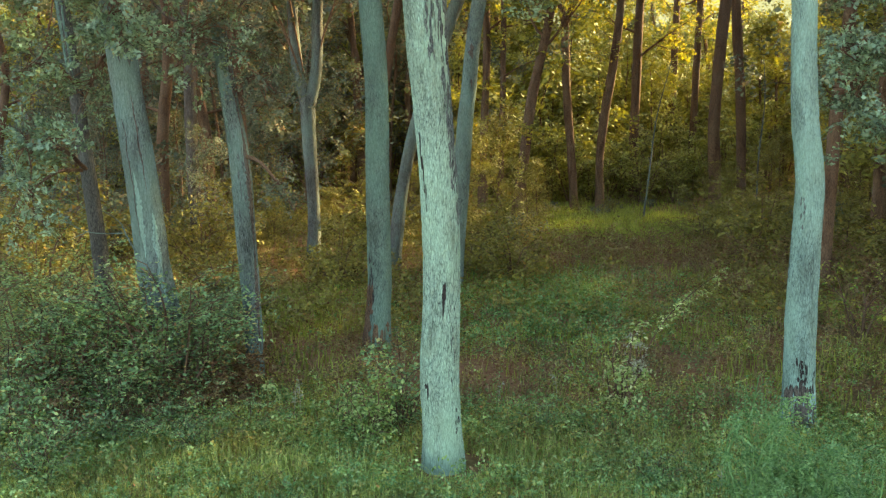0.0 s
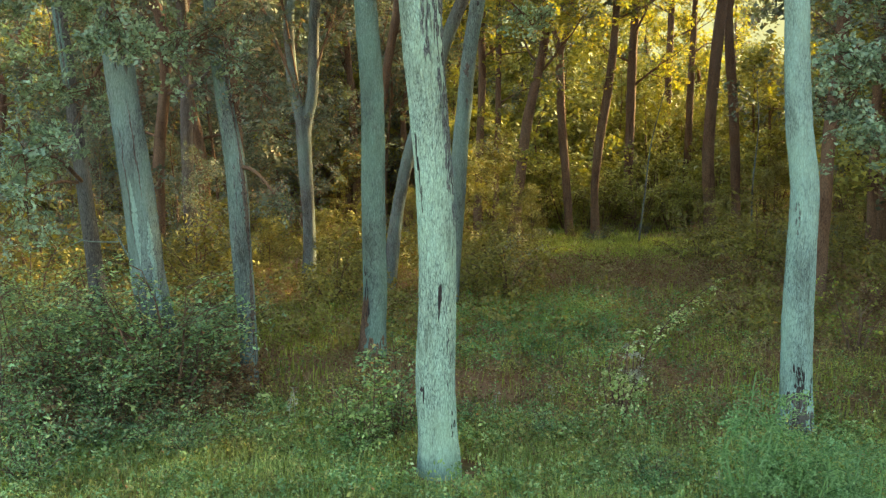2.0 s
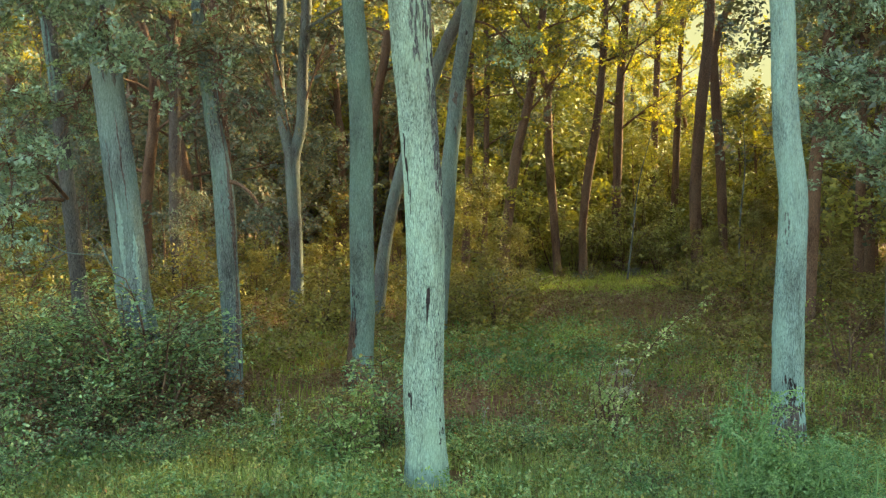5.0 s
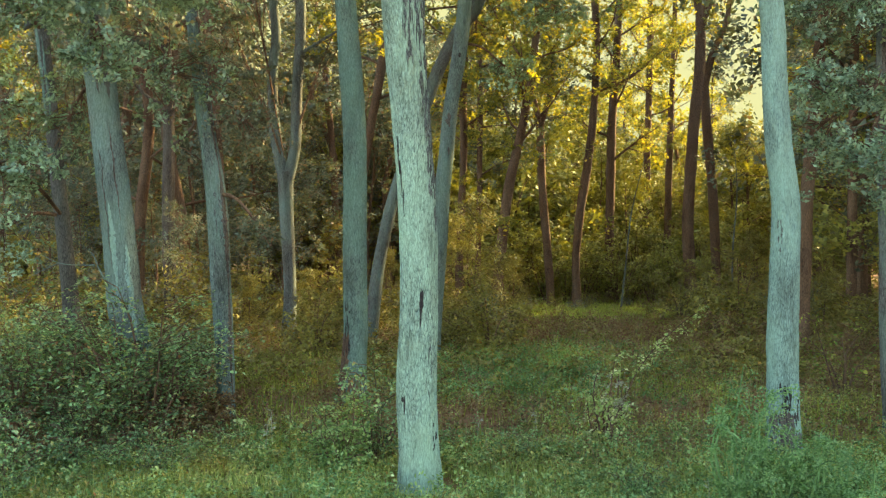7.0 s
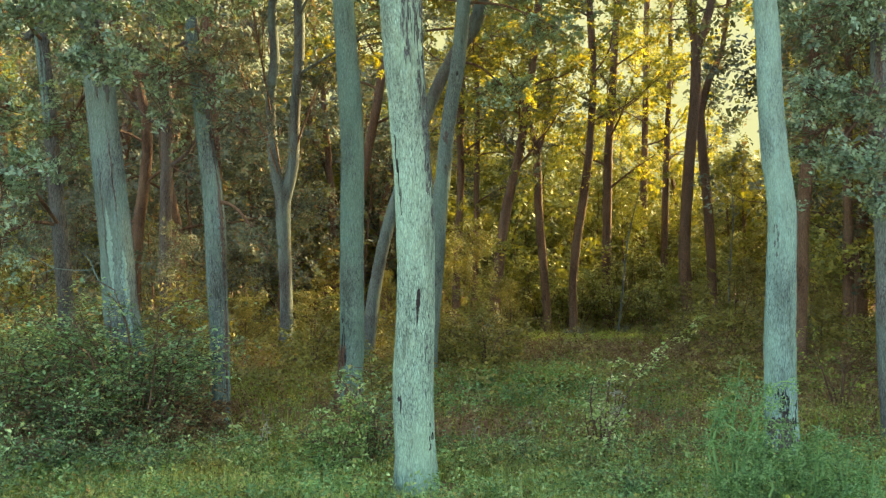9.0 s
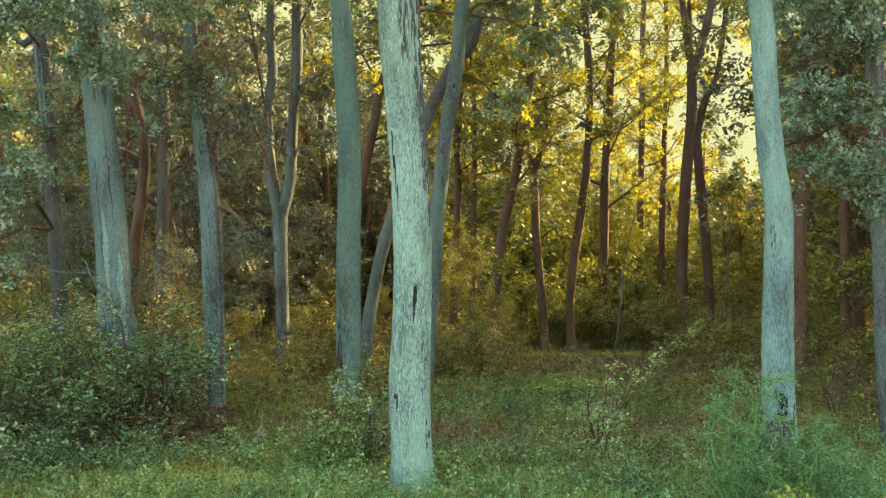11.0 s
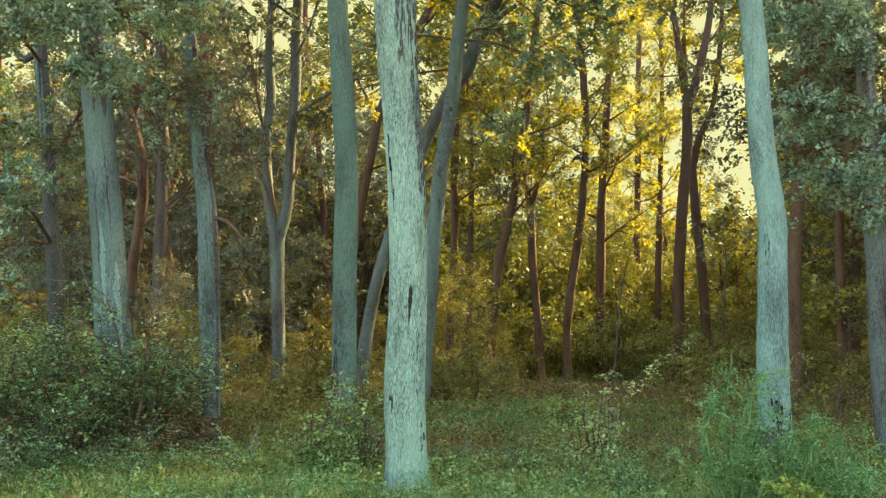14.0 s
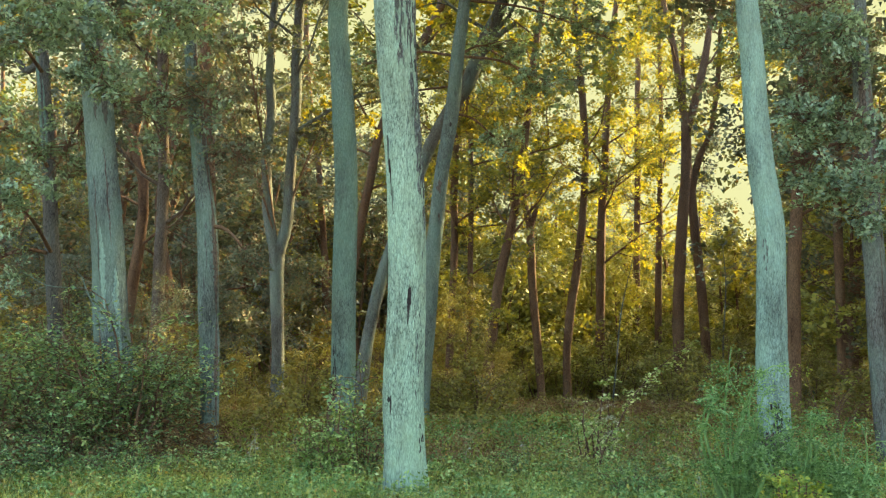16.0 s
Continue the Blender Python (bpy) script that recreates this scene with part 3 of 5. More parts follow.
def flakes(seed, n, z0, z1, t0, t1, wide=0.03, tall=0.14):
    """Spots for bark_patch, strewn over a stretch of a trunk."""
    rng = np.random.default_rng(seed)
    return [(z0 + (z1 - z0) * rng.random(), t0 + (t1 - t0) * (rng.random() + rng.random()) / 2, wide * (0.4 + rng.random()), tall * (0.4 + 1.2 * rng.random())) for _ in range(n)]


bark_patch(near_oak, [(2.05, -81, 0.05, 0.3), (1.9, -84, 0.03, 0.3), (2.1, -76, 0.03, 0.16)], material=BARE_WOOD, seed=1, label="dark slit in the bark")
bark_patch(near_oak, [(0.92, -128, 0.03, 0.2), (0.98, -134, 0.06, 0.06)], material=BARE_WOOD, seed=2, label="dark knot in the bark")
bark_patch(near_oak, [(3.6, -141, 0.02, 0.4), (3.35, -136, 0.02, 0.4), (3.1, -132, 0.015, 0.3)], material=BARE_WOOD, seed=3, label="long dark crack in the bark")
bark_patch(near_oak, flakes(4, 46, 4.5, 5.9, -98, -64), seed=4, label="mottled dark bark")
bark_patch(near_oak, flakes(5, 36, 4.3, 5.6, -62, -34), seed=5, label="mottled dark bark")
bark_patch(near_oak, flakes(6, 30, 3.2, 4.4, -52, -30, 0.03), seed=6, label="mottled dark bark")
bark_patch(near_oak, flakes(17, 70, 2.9, 6.2, -34, -6, 0.04, 0.18), seed=17, label="ragged dark bark along one side")
bark_patch(near_oak, flakes(7, 8, 0.35, 0.75, -50, -32, 0.02, 0.05), material=BARE_WOOD, seed=7, label="small dark holes in the bark")
bark_patch(near_oak, flakes(8, 12, 0.7, 2.6, -75, -30, 0.012, 0.1), seed=8)
bark_patch(right_oak, flakes(9, 90, 0.0, 0.55, -180, -35, 0.06, 0.13), material=BARK_UMBER, seed=9, label="dark rotten bark at the foot")
bark_patch(right_oak, flakes(10, 44, 0.4, 0.88, -150, -40, 0.03, 0.09), material=BARE_WOOD, seed=10)
bark_patch(right_oak, flakes(11, 8, 2.5, 2.9, -150, -110, 0.025, 0.1), seed=11)
bark_patch(green_oak, flakes(12, 100, -0.05, 1.0, -185, -112, 0.07, 0.2), material=BARK_BROWN, seed=12, label="bare dark wood at the foot")
bark_patch(green_oak, flakes(13, 26, 0.6, 1.6, -160, -110, 0.03, 0.12), material=BARE_WOOD, seed=13)
bark_patch(green_oak, flakes(16, 44, -0.1, 0.4, -150, -20, 0.07, 0.16), material=BARK_BROWN, seed=16)
for k, (tree, z, turn, width, height, bark, label) in enumerate([
        (thick_oak, 5.6, -48, 0.2, 2.0, BARK_DARK, "dark brown bark high on the trunk"), (thick_oak, 5.2, -82, 0.09, 1.1, BARK_DARK, "dark brown bark high on the trunk"), (thick_oak, 3.6, -62, 0.03, 1.4, BARK_UMBER, "dark furrow in the bark"),
        (thick_oak, 3.1, -108, 0.02, 1.6, BARK_UMBER, "dark furrow in the bark"), (thick_oak, 2.0, -52, 0.12, 1.3, BARK_TEAL, "paler bark low on the trunk"), (thick_oak, 2.6, -95, 0.1, 1.2, BARK_TEAL, "paler bark low on the trunk"),
        (thin_oak, 5.7, -122, 0.12, 2.6, BARK_GREEN, "paler blue-green bark"), (thin_oak, 5.2, -78, 0.07, 1.4, BARK_GREEN, "paler blue-green bark"),
        # umber down the slim oak's right: its shaded side put into the bark colour
        (slim_oak, 1.2, -32, 0.12, 1.6, BARK_UMBER, "shaded side of the trunk, put in as dark brown bark"), (slim_oak, 2.9, -34, 0.13, 1.8, BARK_UMBER, "shaded side of the trunk, put in as dark brown bark"), (slim_oak, 4.9, -34, 0.1, 2.4, BARK_UMBER, "shaded side of the trunk, put in as dark brown bark"),
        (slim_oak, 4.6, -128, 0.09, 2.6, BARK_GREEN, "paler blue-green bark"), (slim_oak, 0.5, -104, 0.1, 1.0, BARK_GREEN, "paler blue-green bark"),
        (edge_oak, 5.0, -120, 0.14, 2.8, BARK_UMBER, "brown bark high on the trunk"), (edge_oak, 4.4, -62, 0.13, 2.6, BARK_UMBER, "brown bark high on the trunk"), (edge_oak, 2.4, -80, 0.03, 1.2, BARK_UMBER, "dark furrow in the bark")]):
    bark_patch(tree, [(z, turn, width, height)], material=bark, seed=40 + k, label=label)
bark_patch(slim_oak, flakes(14, 26, 2.0, 4.6, -120, -40, 0.03, 0.16), seed=14)
bark_patch(slim_oak, flakes(15, 10, 4.5, 6.4, -100, -30, 0.025, 0.14), seed=15)

# ---- the trees farther back ----
grey_oak = build_tree("oak_tree", "grey trunk rising behind the pale oak", [
    [(0.29, 21.7, 0.75, 0.183), (0.4, 21.7, 2.34, 0.183), (0.5, 21.7, 3.82, 0.174), (0.56, 21.7, 4.32, 0.17), (0.69, 21.7, 5.59, 0.16), (0.9, 21.7, 6.87, 0.157), (1.02, 21.7, 8.17, 0.15),
     (1.17, 21.7, 9.48, 0.13)]], 18, BARK_GREY, OAK_LEAF, 21, 10.0, 16, 4.8, 24, 0.24, sides=24, rough=0.014,
    sprays=[(1.9, 22.0, 6.3, 0.5, 0.4, 16, 0.13), (2.9, 21.6, 7.6, 0.9, 0.5, 32, 0.13), (2.0, 22.6, 8.6, 1.0, 0.5, 34, 0.13), (4.0, 22.0, 8.9, 1.0, 0.5, 36, 0.13), (-0.8, 22.4, 8.2, 0.8, 0.6, 24, 0.13), (3.4, 22.6, 10.0, 1.4, 0.6, 40, 0.13)])
bark_patch(grey_oak, [(6.57, -92, 0.08, 0.12), (6.6, -86, 0.04, 0.07)], material=BARE_WOOD, seed=30, label="dark knot hole")
bark_patch(grey_oak, [(5.2, -100, 0.14, 0.28), (5.1, -84, 0.08, 0.2), (4.5, -75, 0.06, 0.2)], material=BARK_UMBER, seed=31, label="dark bark scar")
build_tree("oak_tree", "dark crooked trunk leaning far over", [
    [(-1.17, 24.5, 0.73, 0.186), (-0.99, 24.5, 2.03, 0.155), (-0.65, 24.5, 3.56, 0.153), (-0.12, 24.5, 5.12, 0.154), (0.4, 24.5, 6.55, 0.156), (0.89, 24.5, 7.57, 0.156), (1.4, 24.5, 8.31, 0.178),
     (1.77, 24.5, 9.34, 0.165), (2.31, 24.5, 10.54, 0.155)]], 17, BARK_MOTTLED, CANOPY_LEAF, 22, 9.0, 16, 4.6, 30, 0.2, sides=22, rough=0.014,
    sprays=[(1.5, 26.5, 7.8, 1.0, 0.6, 28, 0.14), (0.3, 26.0, 6.7, 0.8, 0.5, 22, 0.14), (3.5, 28.0, 9.2, 1.2, 0.6, 34, 0.14), (-1.8, 26.5, 8.0, 0.9, 0.5, 22, 0.14)], boughs=[[(1.6, 24.5, 8.9, 0.11), (2.1, 24.4, 9.5, 0.08), (2.6, 24.4, 9.9, 0.055)]])
build_tree("oak_tree", "leaning brown trunk deep in the wood", [
    [(-2.3, 34, 1.2, 0.17), (-2.08, 34, 3.61, 0.156), (-1.71, 34, 5.95, 0.146), (-1.36, 34, 7.92, 0.156), (-1.1, 34, 9.22, 0.15), (-0.43, 34, 10.95, 0.152), (0.2, 34, 12.18, 0.147), (1.0, 34, 13.83, 0.14)]],
    18, BARK_BROWN, CANOPY_LEAF, 23, 7.0, 10, 3.6, 46, 0.17)
build_tree("oak_tree", "grey-brown trunk behind the bushes", [
    [(-6.87, 27.7, 0.71, 0.2), (-6.95, 27.7, 2.29, 0.173), (-6.92, 27.7, 5.05, 0.165), (-6.92, 27.7, 6.64, 0.158), (-7.01, 27.7, 8.26, 0.151), (-7.08, 27.7, 10.55, 0.145)]],
    19, BARK_UMBER, DULL_LEAF, 24, 5.0, 13, 3.6, 46, 0.16, sides=20)
build_tree("oak_tree", "grey trunk that forks into two crooked stems", [
    [(-3.38, 25.6, -0.12, 0.195), (-3.33, 25.6, 1.24, 0.165), (-3.4, 25.6, 3.05, 0.18), (-3.43, 25.6, 4.3, 0.2)],
    [(-3.4, 25.6, 4.0, 0.165), (-3.18, 25.6, 4.95, 0.146), (-3.13, 25.6, 6.29, 0.135), (-3.03, 25.6, 7.79, 0.14), (-3.04, 25.6, 9.31, 0.138), (-2.98, 25.6, 10.85, 0.13)],
    [(-3.46, 25.6, 4.0, 0.15), (-3.67, 25.6, 5.09, 0.143), (-3.76, 25.6, 6.28, 0.132), (-3.73, 25.6, 7.03, 0.125), (-3.66, 25.6, 7.78, 0.124), (-3.73, 25.6, 8.84, 0.119), (-3.69, 25.6, 9.91, 0.108),
     (-3.63, 25.6, 10.84, 0.09)]], 18, BARK_MOTTLED, DULL_LEAF, 25, 7.0, 18, 3.4, 34, 0.14, sides=20, rough=0.015,
    sprays=[(-4.3, 25.2, 9.5, 1.0, 0.6, 26, 0.14), (-4.9, 25.6, 8.2, 0.8, 0.5, 20, 0.14), (-2.4, 25.4, 7.2, 0.6, 0.4, 14, 0.14), (-4.2, 25.0, 6.6, 0.5, 0.4, 12, 0.14)])
FAR = dict(bark=BARK_BROWN, reach=3.5, each=34, size=0.15, puff=0.5, sides=12)
far_trees = [
    ("crooked dark trunk among yellow leaves", [[(6.96, 44, -0.1, 0.2), (6.93, 44, 1.35, 0.175), (7.09, 44, 3.34, 0.2), (7.55, 44, 6.37, 0.19), (7.84, 44, 9.97, 0.16), (7.77, 44, 12.57, 0.16),
      (7.58, 44, 15.2, 0.15), (7.41, 44, 17.87, 0.13)]], 22, 8.5, 11),
    ("straight dark trunk among yellow leaves", [[(9.59, 50, -0.1, 0.24), (9.57, 50, 2.48, 0.228), (9.63, 50, 5.33, 0.228), (9.69, 50, 8.22, 0.22), (9.9, 50, 11.15, 0.2), (10.05, 50, 14.11, 0.175),
      (10.29, 50, 17.11, 0.165), (10.52, 50, 19.24, 0.148)]], 23, 6.0, 13),
    ("dark trunk with a high fork", [[(12.35, 45, -0.1, 0.3), (12.2, 45, 2.66, 0.27), (12.28, 45, 4.97, 0.258), (12.46, 45, 7.58, 0.26), (12.71, 45, 10.22, 0.249), (12.73, 45, 12.3, 0.224)],
      [(12.74, 45, 12.0, 0.2), (12.47, 45, 14.24, 0.172), (12.22, 45, 16.14, 0.146), (11.81, 45, 18.05, 0.133)],
      [(12.76, 45, 12.0, 0.2), (13.19, 45, 13.44, 0.205), (13.62, 45, 15.07, 0.185), (13.95, 45, 16.99, 0.146), (14.13, 45, 18.37, 0.133)]], 22, 13.5, 11),
    ("dark trunk with a long bare side branch", [[(14.12, 47, 0.06, 0.22), (14.03, 47, 2.45, 0.228), (13.87, 47, 5.14, 0.229), (13.66, 47, 7.32, 0.235), (13.5, 47, 9.7, 0.205)],
      [(13.49, 47, 9.5, 0.19), (13.88, 47, 11.04, 0.164), (14.53, 47, 12.58, 0.124), (14.89, 47, 14.84, 0.124), (15.07, 47, 16.83, 0.111)],
      [(13.5, 47, 9.5, 0.19), (13.3, 47, 12, 0.16), (13.2, 47, 15, 0.12)]], 20, 14.0, 8),
    ("leaning trunk rimmed with evening light", [[(2.98, 37.3, 1.34, 0.211), (3.16, 37.3, 3.02, 0.2), (3.33, 37.3, 4.3, 0.195), (3.81, 37.3, 6.45, 0.16), (4.19, 37.3, 8.63, 0.155), (4.4, 37.3, 10.39, 0.138),
      (4.6, 37.3, 12.4, 0.131), (5.03, 37.3, 15.34, 0.11)]], 19, 6.0, 20),
    ("low forked dark trunk", [[(5.92, 45, 0.08, 0.195), (5.75, 45, 2.35, 0.192), (5.55, 45, 4.91, 0.19), (5.45, 45, 7.6, 0.175)],
      [(5.44, 45, 7.4, 0.15), (5.16, 45, 8.81, 0.13), (4.98, 45, 10.12, 0.104)], [(5.48, 45, 7.4, 0.13), (5.81, 45, 8.55, 0.104), (6.01, 45, 9.61, 0.091)]], 14, 8.5, 6),
    ("thin dark bowed trunk", [[(-3.97, 48.8, 1.26, 0.21), (-4.25, 48.8, 6.78, 0.167), (-4.49, 48.8, 9.31, 0.145), (-4.68, 48.8, 11.58, 0.14), (-5.12, 48.8, 14.16, 0.14), (-5.46, 48.8, 19.41, 0.13)]], 23, 14.5, 8),
    ("thin grey far trunk", [[(13.76, 55, 1.99, 0.21), (13.89, 55, 7.66, 0.19), (14.02, 55, 11.19, 0.14), (14.15, 55, 15.43, 0.13), (14.11, 55, 20.4, 0.12)]], 23, 8.0, 10),
    ("thin far trunk in the leaves", [[(13.3, 58, 6.0, 0.2), (13.44, 58, 11.71, 0.185), (13.49, 58, 16.17, 0.169), (13.65, 58, 21.06, 0.154)]], 24, 9.0, 10),
    ("thin grey far trunk", [[(2.65, 45, 1.32, 0.127), (2.73, 45, 6.43, 0.129), (2.73, 45, 10.09, 0.117), (2.68, 45, 12.74, 0.105)]], 17, 5.0, 10),
    ("thin brown trunk among golden leaves", [[(1.6, 40, 1.0, 0.17), (1.67, 40, 3.13, 0.159), (1.77, 40, 5.87, 0.147), (1.74, 40, 8.18, 0.147), (1.86, 40, 10.53, 0.139), (2.03, 40, 13.15, 0.117)]], 18, 6.5, 15),
    ("thin brown trunk in dense leaves", [[(13.14, 30, 1.25, 0.154), (13.15, 30, 3.83, 0.142), (13.16, 30, 5.93, 0.138), (13.22, 30, 9.14, 0.123)]], 22, 4.0, 22),
]
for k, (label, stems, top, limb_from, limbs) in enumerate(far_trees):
    # dull leaves give some crowns the tone of unlit foliage
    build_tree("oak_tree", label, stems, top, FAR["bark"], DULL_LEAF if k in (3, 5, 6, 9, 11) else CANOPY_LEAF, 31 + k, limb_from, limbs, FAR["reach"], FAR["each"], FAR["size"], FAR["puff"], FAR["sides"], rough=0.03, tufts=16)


# ---- the wood behind, of a few kinds of tree ----
def filler_tree(seed, top, limb_from, leaf, bark, each=22, size=0.22):
    rng = np.random.default_rng(seed)
    stem = [(0, 0, 0, 0.21), (rng.normal() * 0.15, rng.normal() * 0.15, 3, 0.19), (rng.normal() * 0.4, rng.normal() * 0.4, 7, 0.165), (rng.normal() * 0.6, rng.normal() * 0.6, 11, 0.13)]
    return build_tree("oak_tree", "slender dark tree deep in the evening wood", [stem], top, bark, leaf, seed, limb_from, 12, 3.6, each, size, 0.62, 8, 0.9, 0.012, twig_sides=3, tufts=10)


fillers = [filler_tree(60, 18, 4.0, CANOPY_LEAF, BARK_BROWN), filler_tree(61, 21, 6.0, DULL_LEAF, BARK_BROWN), filler_tree(62, 16, 3.0, CANOPY_LEAF, BARK_BROWN), filler_tree(63, 19, 3.5, DULL_LEAF, BARK_UMBER)]
fine_fillers = [filler_tree(64, 18, 3.5, DULL_LEAF, BARK_BROWN, 23, 0.175), filler_tree(65, 19, 4.5, CANOPY_LEAF, BARK_BROWN, 23, 0.175)]
rng = np.random.default_rng(7)
spots = []
while len(spots) < 40:
    y = 50 + 70 * rng.random() ** 0.8
    x = (rng.random() * 2 - 1) * (0.52 * y + 8)
    if all((x - a) ** 2 + (y - b) ** 2 > 16 for a, b in spots) and not (abs(x - 9) < 6 and y < 60) and min(abs(x / y - g) for g in (-0.155, 0.105, 0.325)) > 0.03 and not (0.06 < x / y < 0.36 and 56 < y < 95) and not abs((x - 8) * 0.59 - (y - 55) * 0.81) < 4:
        spots.append((x, y))
# beside the view and in the flanks, where the wood goes on
# (20.4, 50.5) and (20.0, 47.5) are added to keep sun off the lane
spots += [(-13, 24), (-15.5, 33), (-17, 38), (-12.2, 41), (18, 26), (17, 34), (22, 40), (19, 47), (-14, 47), (-8.9, 38), (-12, 17), (13, 18), (11.5, 14), (-10, 13.5), (21, 18), (-20, 20), (18, 41), (23, 52), (24.5, 46), (15.9, 35.5), (28, 44), (-9.6, 34), (-10.6, 45), (20.4, 50.5), (20.0, 47.5), (31, 52)]
# unseen trees added right of the view, towards the sun, to shade the floor
side_rng = np.random.default_rng(19)
while len(spots) < 90:
    y = 24 + 30 * side_rng.random()
    x = 0.5 * y + 5 + 22 * side_rng.random()
    if all((x - a) ** 2 + (y - b) ** 2 > 8 for a, b in spots):
        spots.append((x, y))


# tall trees added as sun blockers, mostly out of view on the right
tall = [(12.5, 12), (16, 14.5), (20, 13), (14.5, 17.5), (18.5, 19), (23, 18.5), (16.5, 22.5), (21, 23.5), (25.5, 25), (19.5, 28), (24, 30), (28, 29.5), (10.5, 10.5), (27, 20), (29, 34), (16, 28), (22.5, 34), (24, 54)]


def plant(kind, m, used):
    """The first of each kind stands where it is first wanted; later ones are copies."""
    if kind.name in used:
        return copy_thing(kind, m)
    used.add(kind.name)
    kind.matrix_basis = m
    return kind


used = set()
for k, (x, y) in enumerate(spots):
    m = pose(x, y, ground_height(x, y), 0, 0, rng.random() * 360) @ Matrix.Scale(0.85 + 0.3 * rng.random(), 4)
    # left crowns mostly take the dull, unlit leaf tone
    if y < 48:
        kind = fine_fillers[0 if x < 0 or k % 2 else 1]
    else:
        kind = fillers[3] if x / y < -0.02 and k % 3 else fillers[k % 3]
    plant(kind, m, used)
# the added sun blockers
for x, y in tall:
    copy_thing(fine_fillers[0], pose(x, y, ground_height(x, y), 0, 0, side_rng.random() * 360) @ Matrix.Scale(1.15 + 0.15 * side_rng.random(), 4))
# the next rank of the wood, seen between the far trunks
for k, (g, y) in enumerate([(-0.38, 60), (-0.33, 66), (-0.29, 61), (-0.245, 68), (-0.205, 62), (-0.12, 64), (-0.08, 70), (-0.035, 63), (0.0, 69), (0.04, 64), (0.085, 70), (0.12, 65), (0.155, 71), (0.19, 66), (0.225, 70), (0.26, 65), (0.295, 72),
                            (-0.1, 82), (0.02, 84), (0.105, 86), (0.175, 84), (0.24, 87), (-0.23, 84), (-0.18, 78)]):
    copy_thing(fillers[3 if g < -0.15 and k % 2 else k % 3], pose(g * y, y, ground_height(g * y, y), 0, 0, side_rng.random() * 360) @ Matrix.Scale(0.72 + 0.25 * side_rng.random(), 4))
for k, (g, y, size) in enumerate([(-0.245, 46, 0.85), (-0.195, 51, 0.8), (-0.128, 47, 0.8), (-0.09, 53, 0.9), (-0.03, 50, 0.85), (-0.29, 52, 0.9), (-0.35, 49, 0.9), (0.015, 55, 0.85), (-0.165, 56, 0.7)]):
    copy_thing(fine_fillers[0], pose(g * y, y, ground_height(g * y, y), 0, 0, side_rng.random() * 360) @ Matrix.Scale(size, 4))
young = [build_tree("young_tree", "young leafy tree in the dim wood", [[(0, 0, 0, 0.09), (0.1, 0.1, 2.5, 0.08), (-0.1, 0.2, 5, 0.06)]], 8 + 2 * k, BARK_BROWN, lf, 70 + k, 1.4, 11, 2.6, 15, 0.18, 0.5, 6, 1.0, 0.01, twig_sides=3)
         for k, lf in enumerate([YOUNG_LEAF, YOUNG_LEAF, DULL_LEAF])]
places = []
while len(places) < 56:
    y = 40 + 52 * rng.random()
    x = (rng.random() * 2 - 1) * (0.5 * y + 4)
    if all((x - a) ** 2 + (y - b) ** 2 > 7 for a, b, _ in places) and not (0.07 < x / y < 0.33 and y < 53) and not (0.08 < x / y < 0.38 and y > 58):
        places.append((x, y, 0.8 + 0.4 * rng.random()))
places += [(7.5, 58, 1.1), (9.8, 61, 1.2), (5.2, 60, 1.1), (11.5, 64, 1.2), (13, 60, 1.0), (3.4, 63, 1.1), (17, 54, 1.0), (-9, 44, 1.0), (-12.6, 46, 1.0), (-16.5, 48, 1.1), (-6.0, 47, 0.9), (-8, 50, 1.2), (-11, 52, 1.3), (-14, 54, 1.2), (-5.6, 55, 1.2), (-17.5, 57, 1.3), (-2.6, 57, 1.2), (-21, 60, 1.4), (-10, 61, 1.4), (0.4, 58, 1.2), (24, 66, 1.2)]
places += [(7.8, 82.5, 1.12), (10.8, 87.5, 1.25), (13.2, 83.8, 1.06), (15.5, 90.0, 1.25), (18.2, 85.0, 1.06), (20.5, 91.2, 1.19), (23.2, 85.0, 1.0), (25.8, 92.5, 1.19), (28.5, 87.5, 1.12), (9.2, 96.2, 1.38), (14.0, 100.0, 1.38), (19.0, 101.2, 1.38), (24.0, 103.8, 1.38), (29.2, 102.5, 1.38), (33.8, 100.0, 1.38), (5.8, 90.0, 1.25)]
for k, (x, y, s) in enumerate(places):
    m = pose(x, y, ground_height(x, y), 0, 0, rng.random() * 360) @ Matrix.Scale(s, 4)
    if k < 3:
        young[k].matrix_basis = m
    else:
        copy_thing(young[2] if x / y < 0.03 and k % 5 else young[k % 2], m)

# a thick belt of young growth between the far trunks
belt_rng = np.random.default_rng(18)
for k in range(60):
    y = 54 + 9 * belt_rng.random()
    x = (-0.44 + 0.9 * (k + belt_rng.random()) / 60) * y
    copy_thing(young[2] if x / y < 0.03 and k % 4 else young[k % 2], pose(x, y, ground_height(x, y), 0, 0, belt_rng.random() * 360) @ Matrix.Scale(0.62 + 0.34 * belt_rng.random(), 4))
# unseen young trees added along the right to block low sun on the floor
for k in range(22):
    y = 15 + 32 * (k + belt_rng.random()) / 22
    x = 0.5 * y + 3.5 + 7 * belt_rng.random()
    copy_thing(young[k % 3], pose(x, y, ground_height(x, y), 0, 0, belt_rng.random() * 360) @ Matrix.Scale(0.95 + 0.4 * belt_rng.random(), 4))
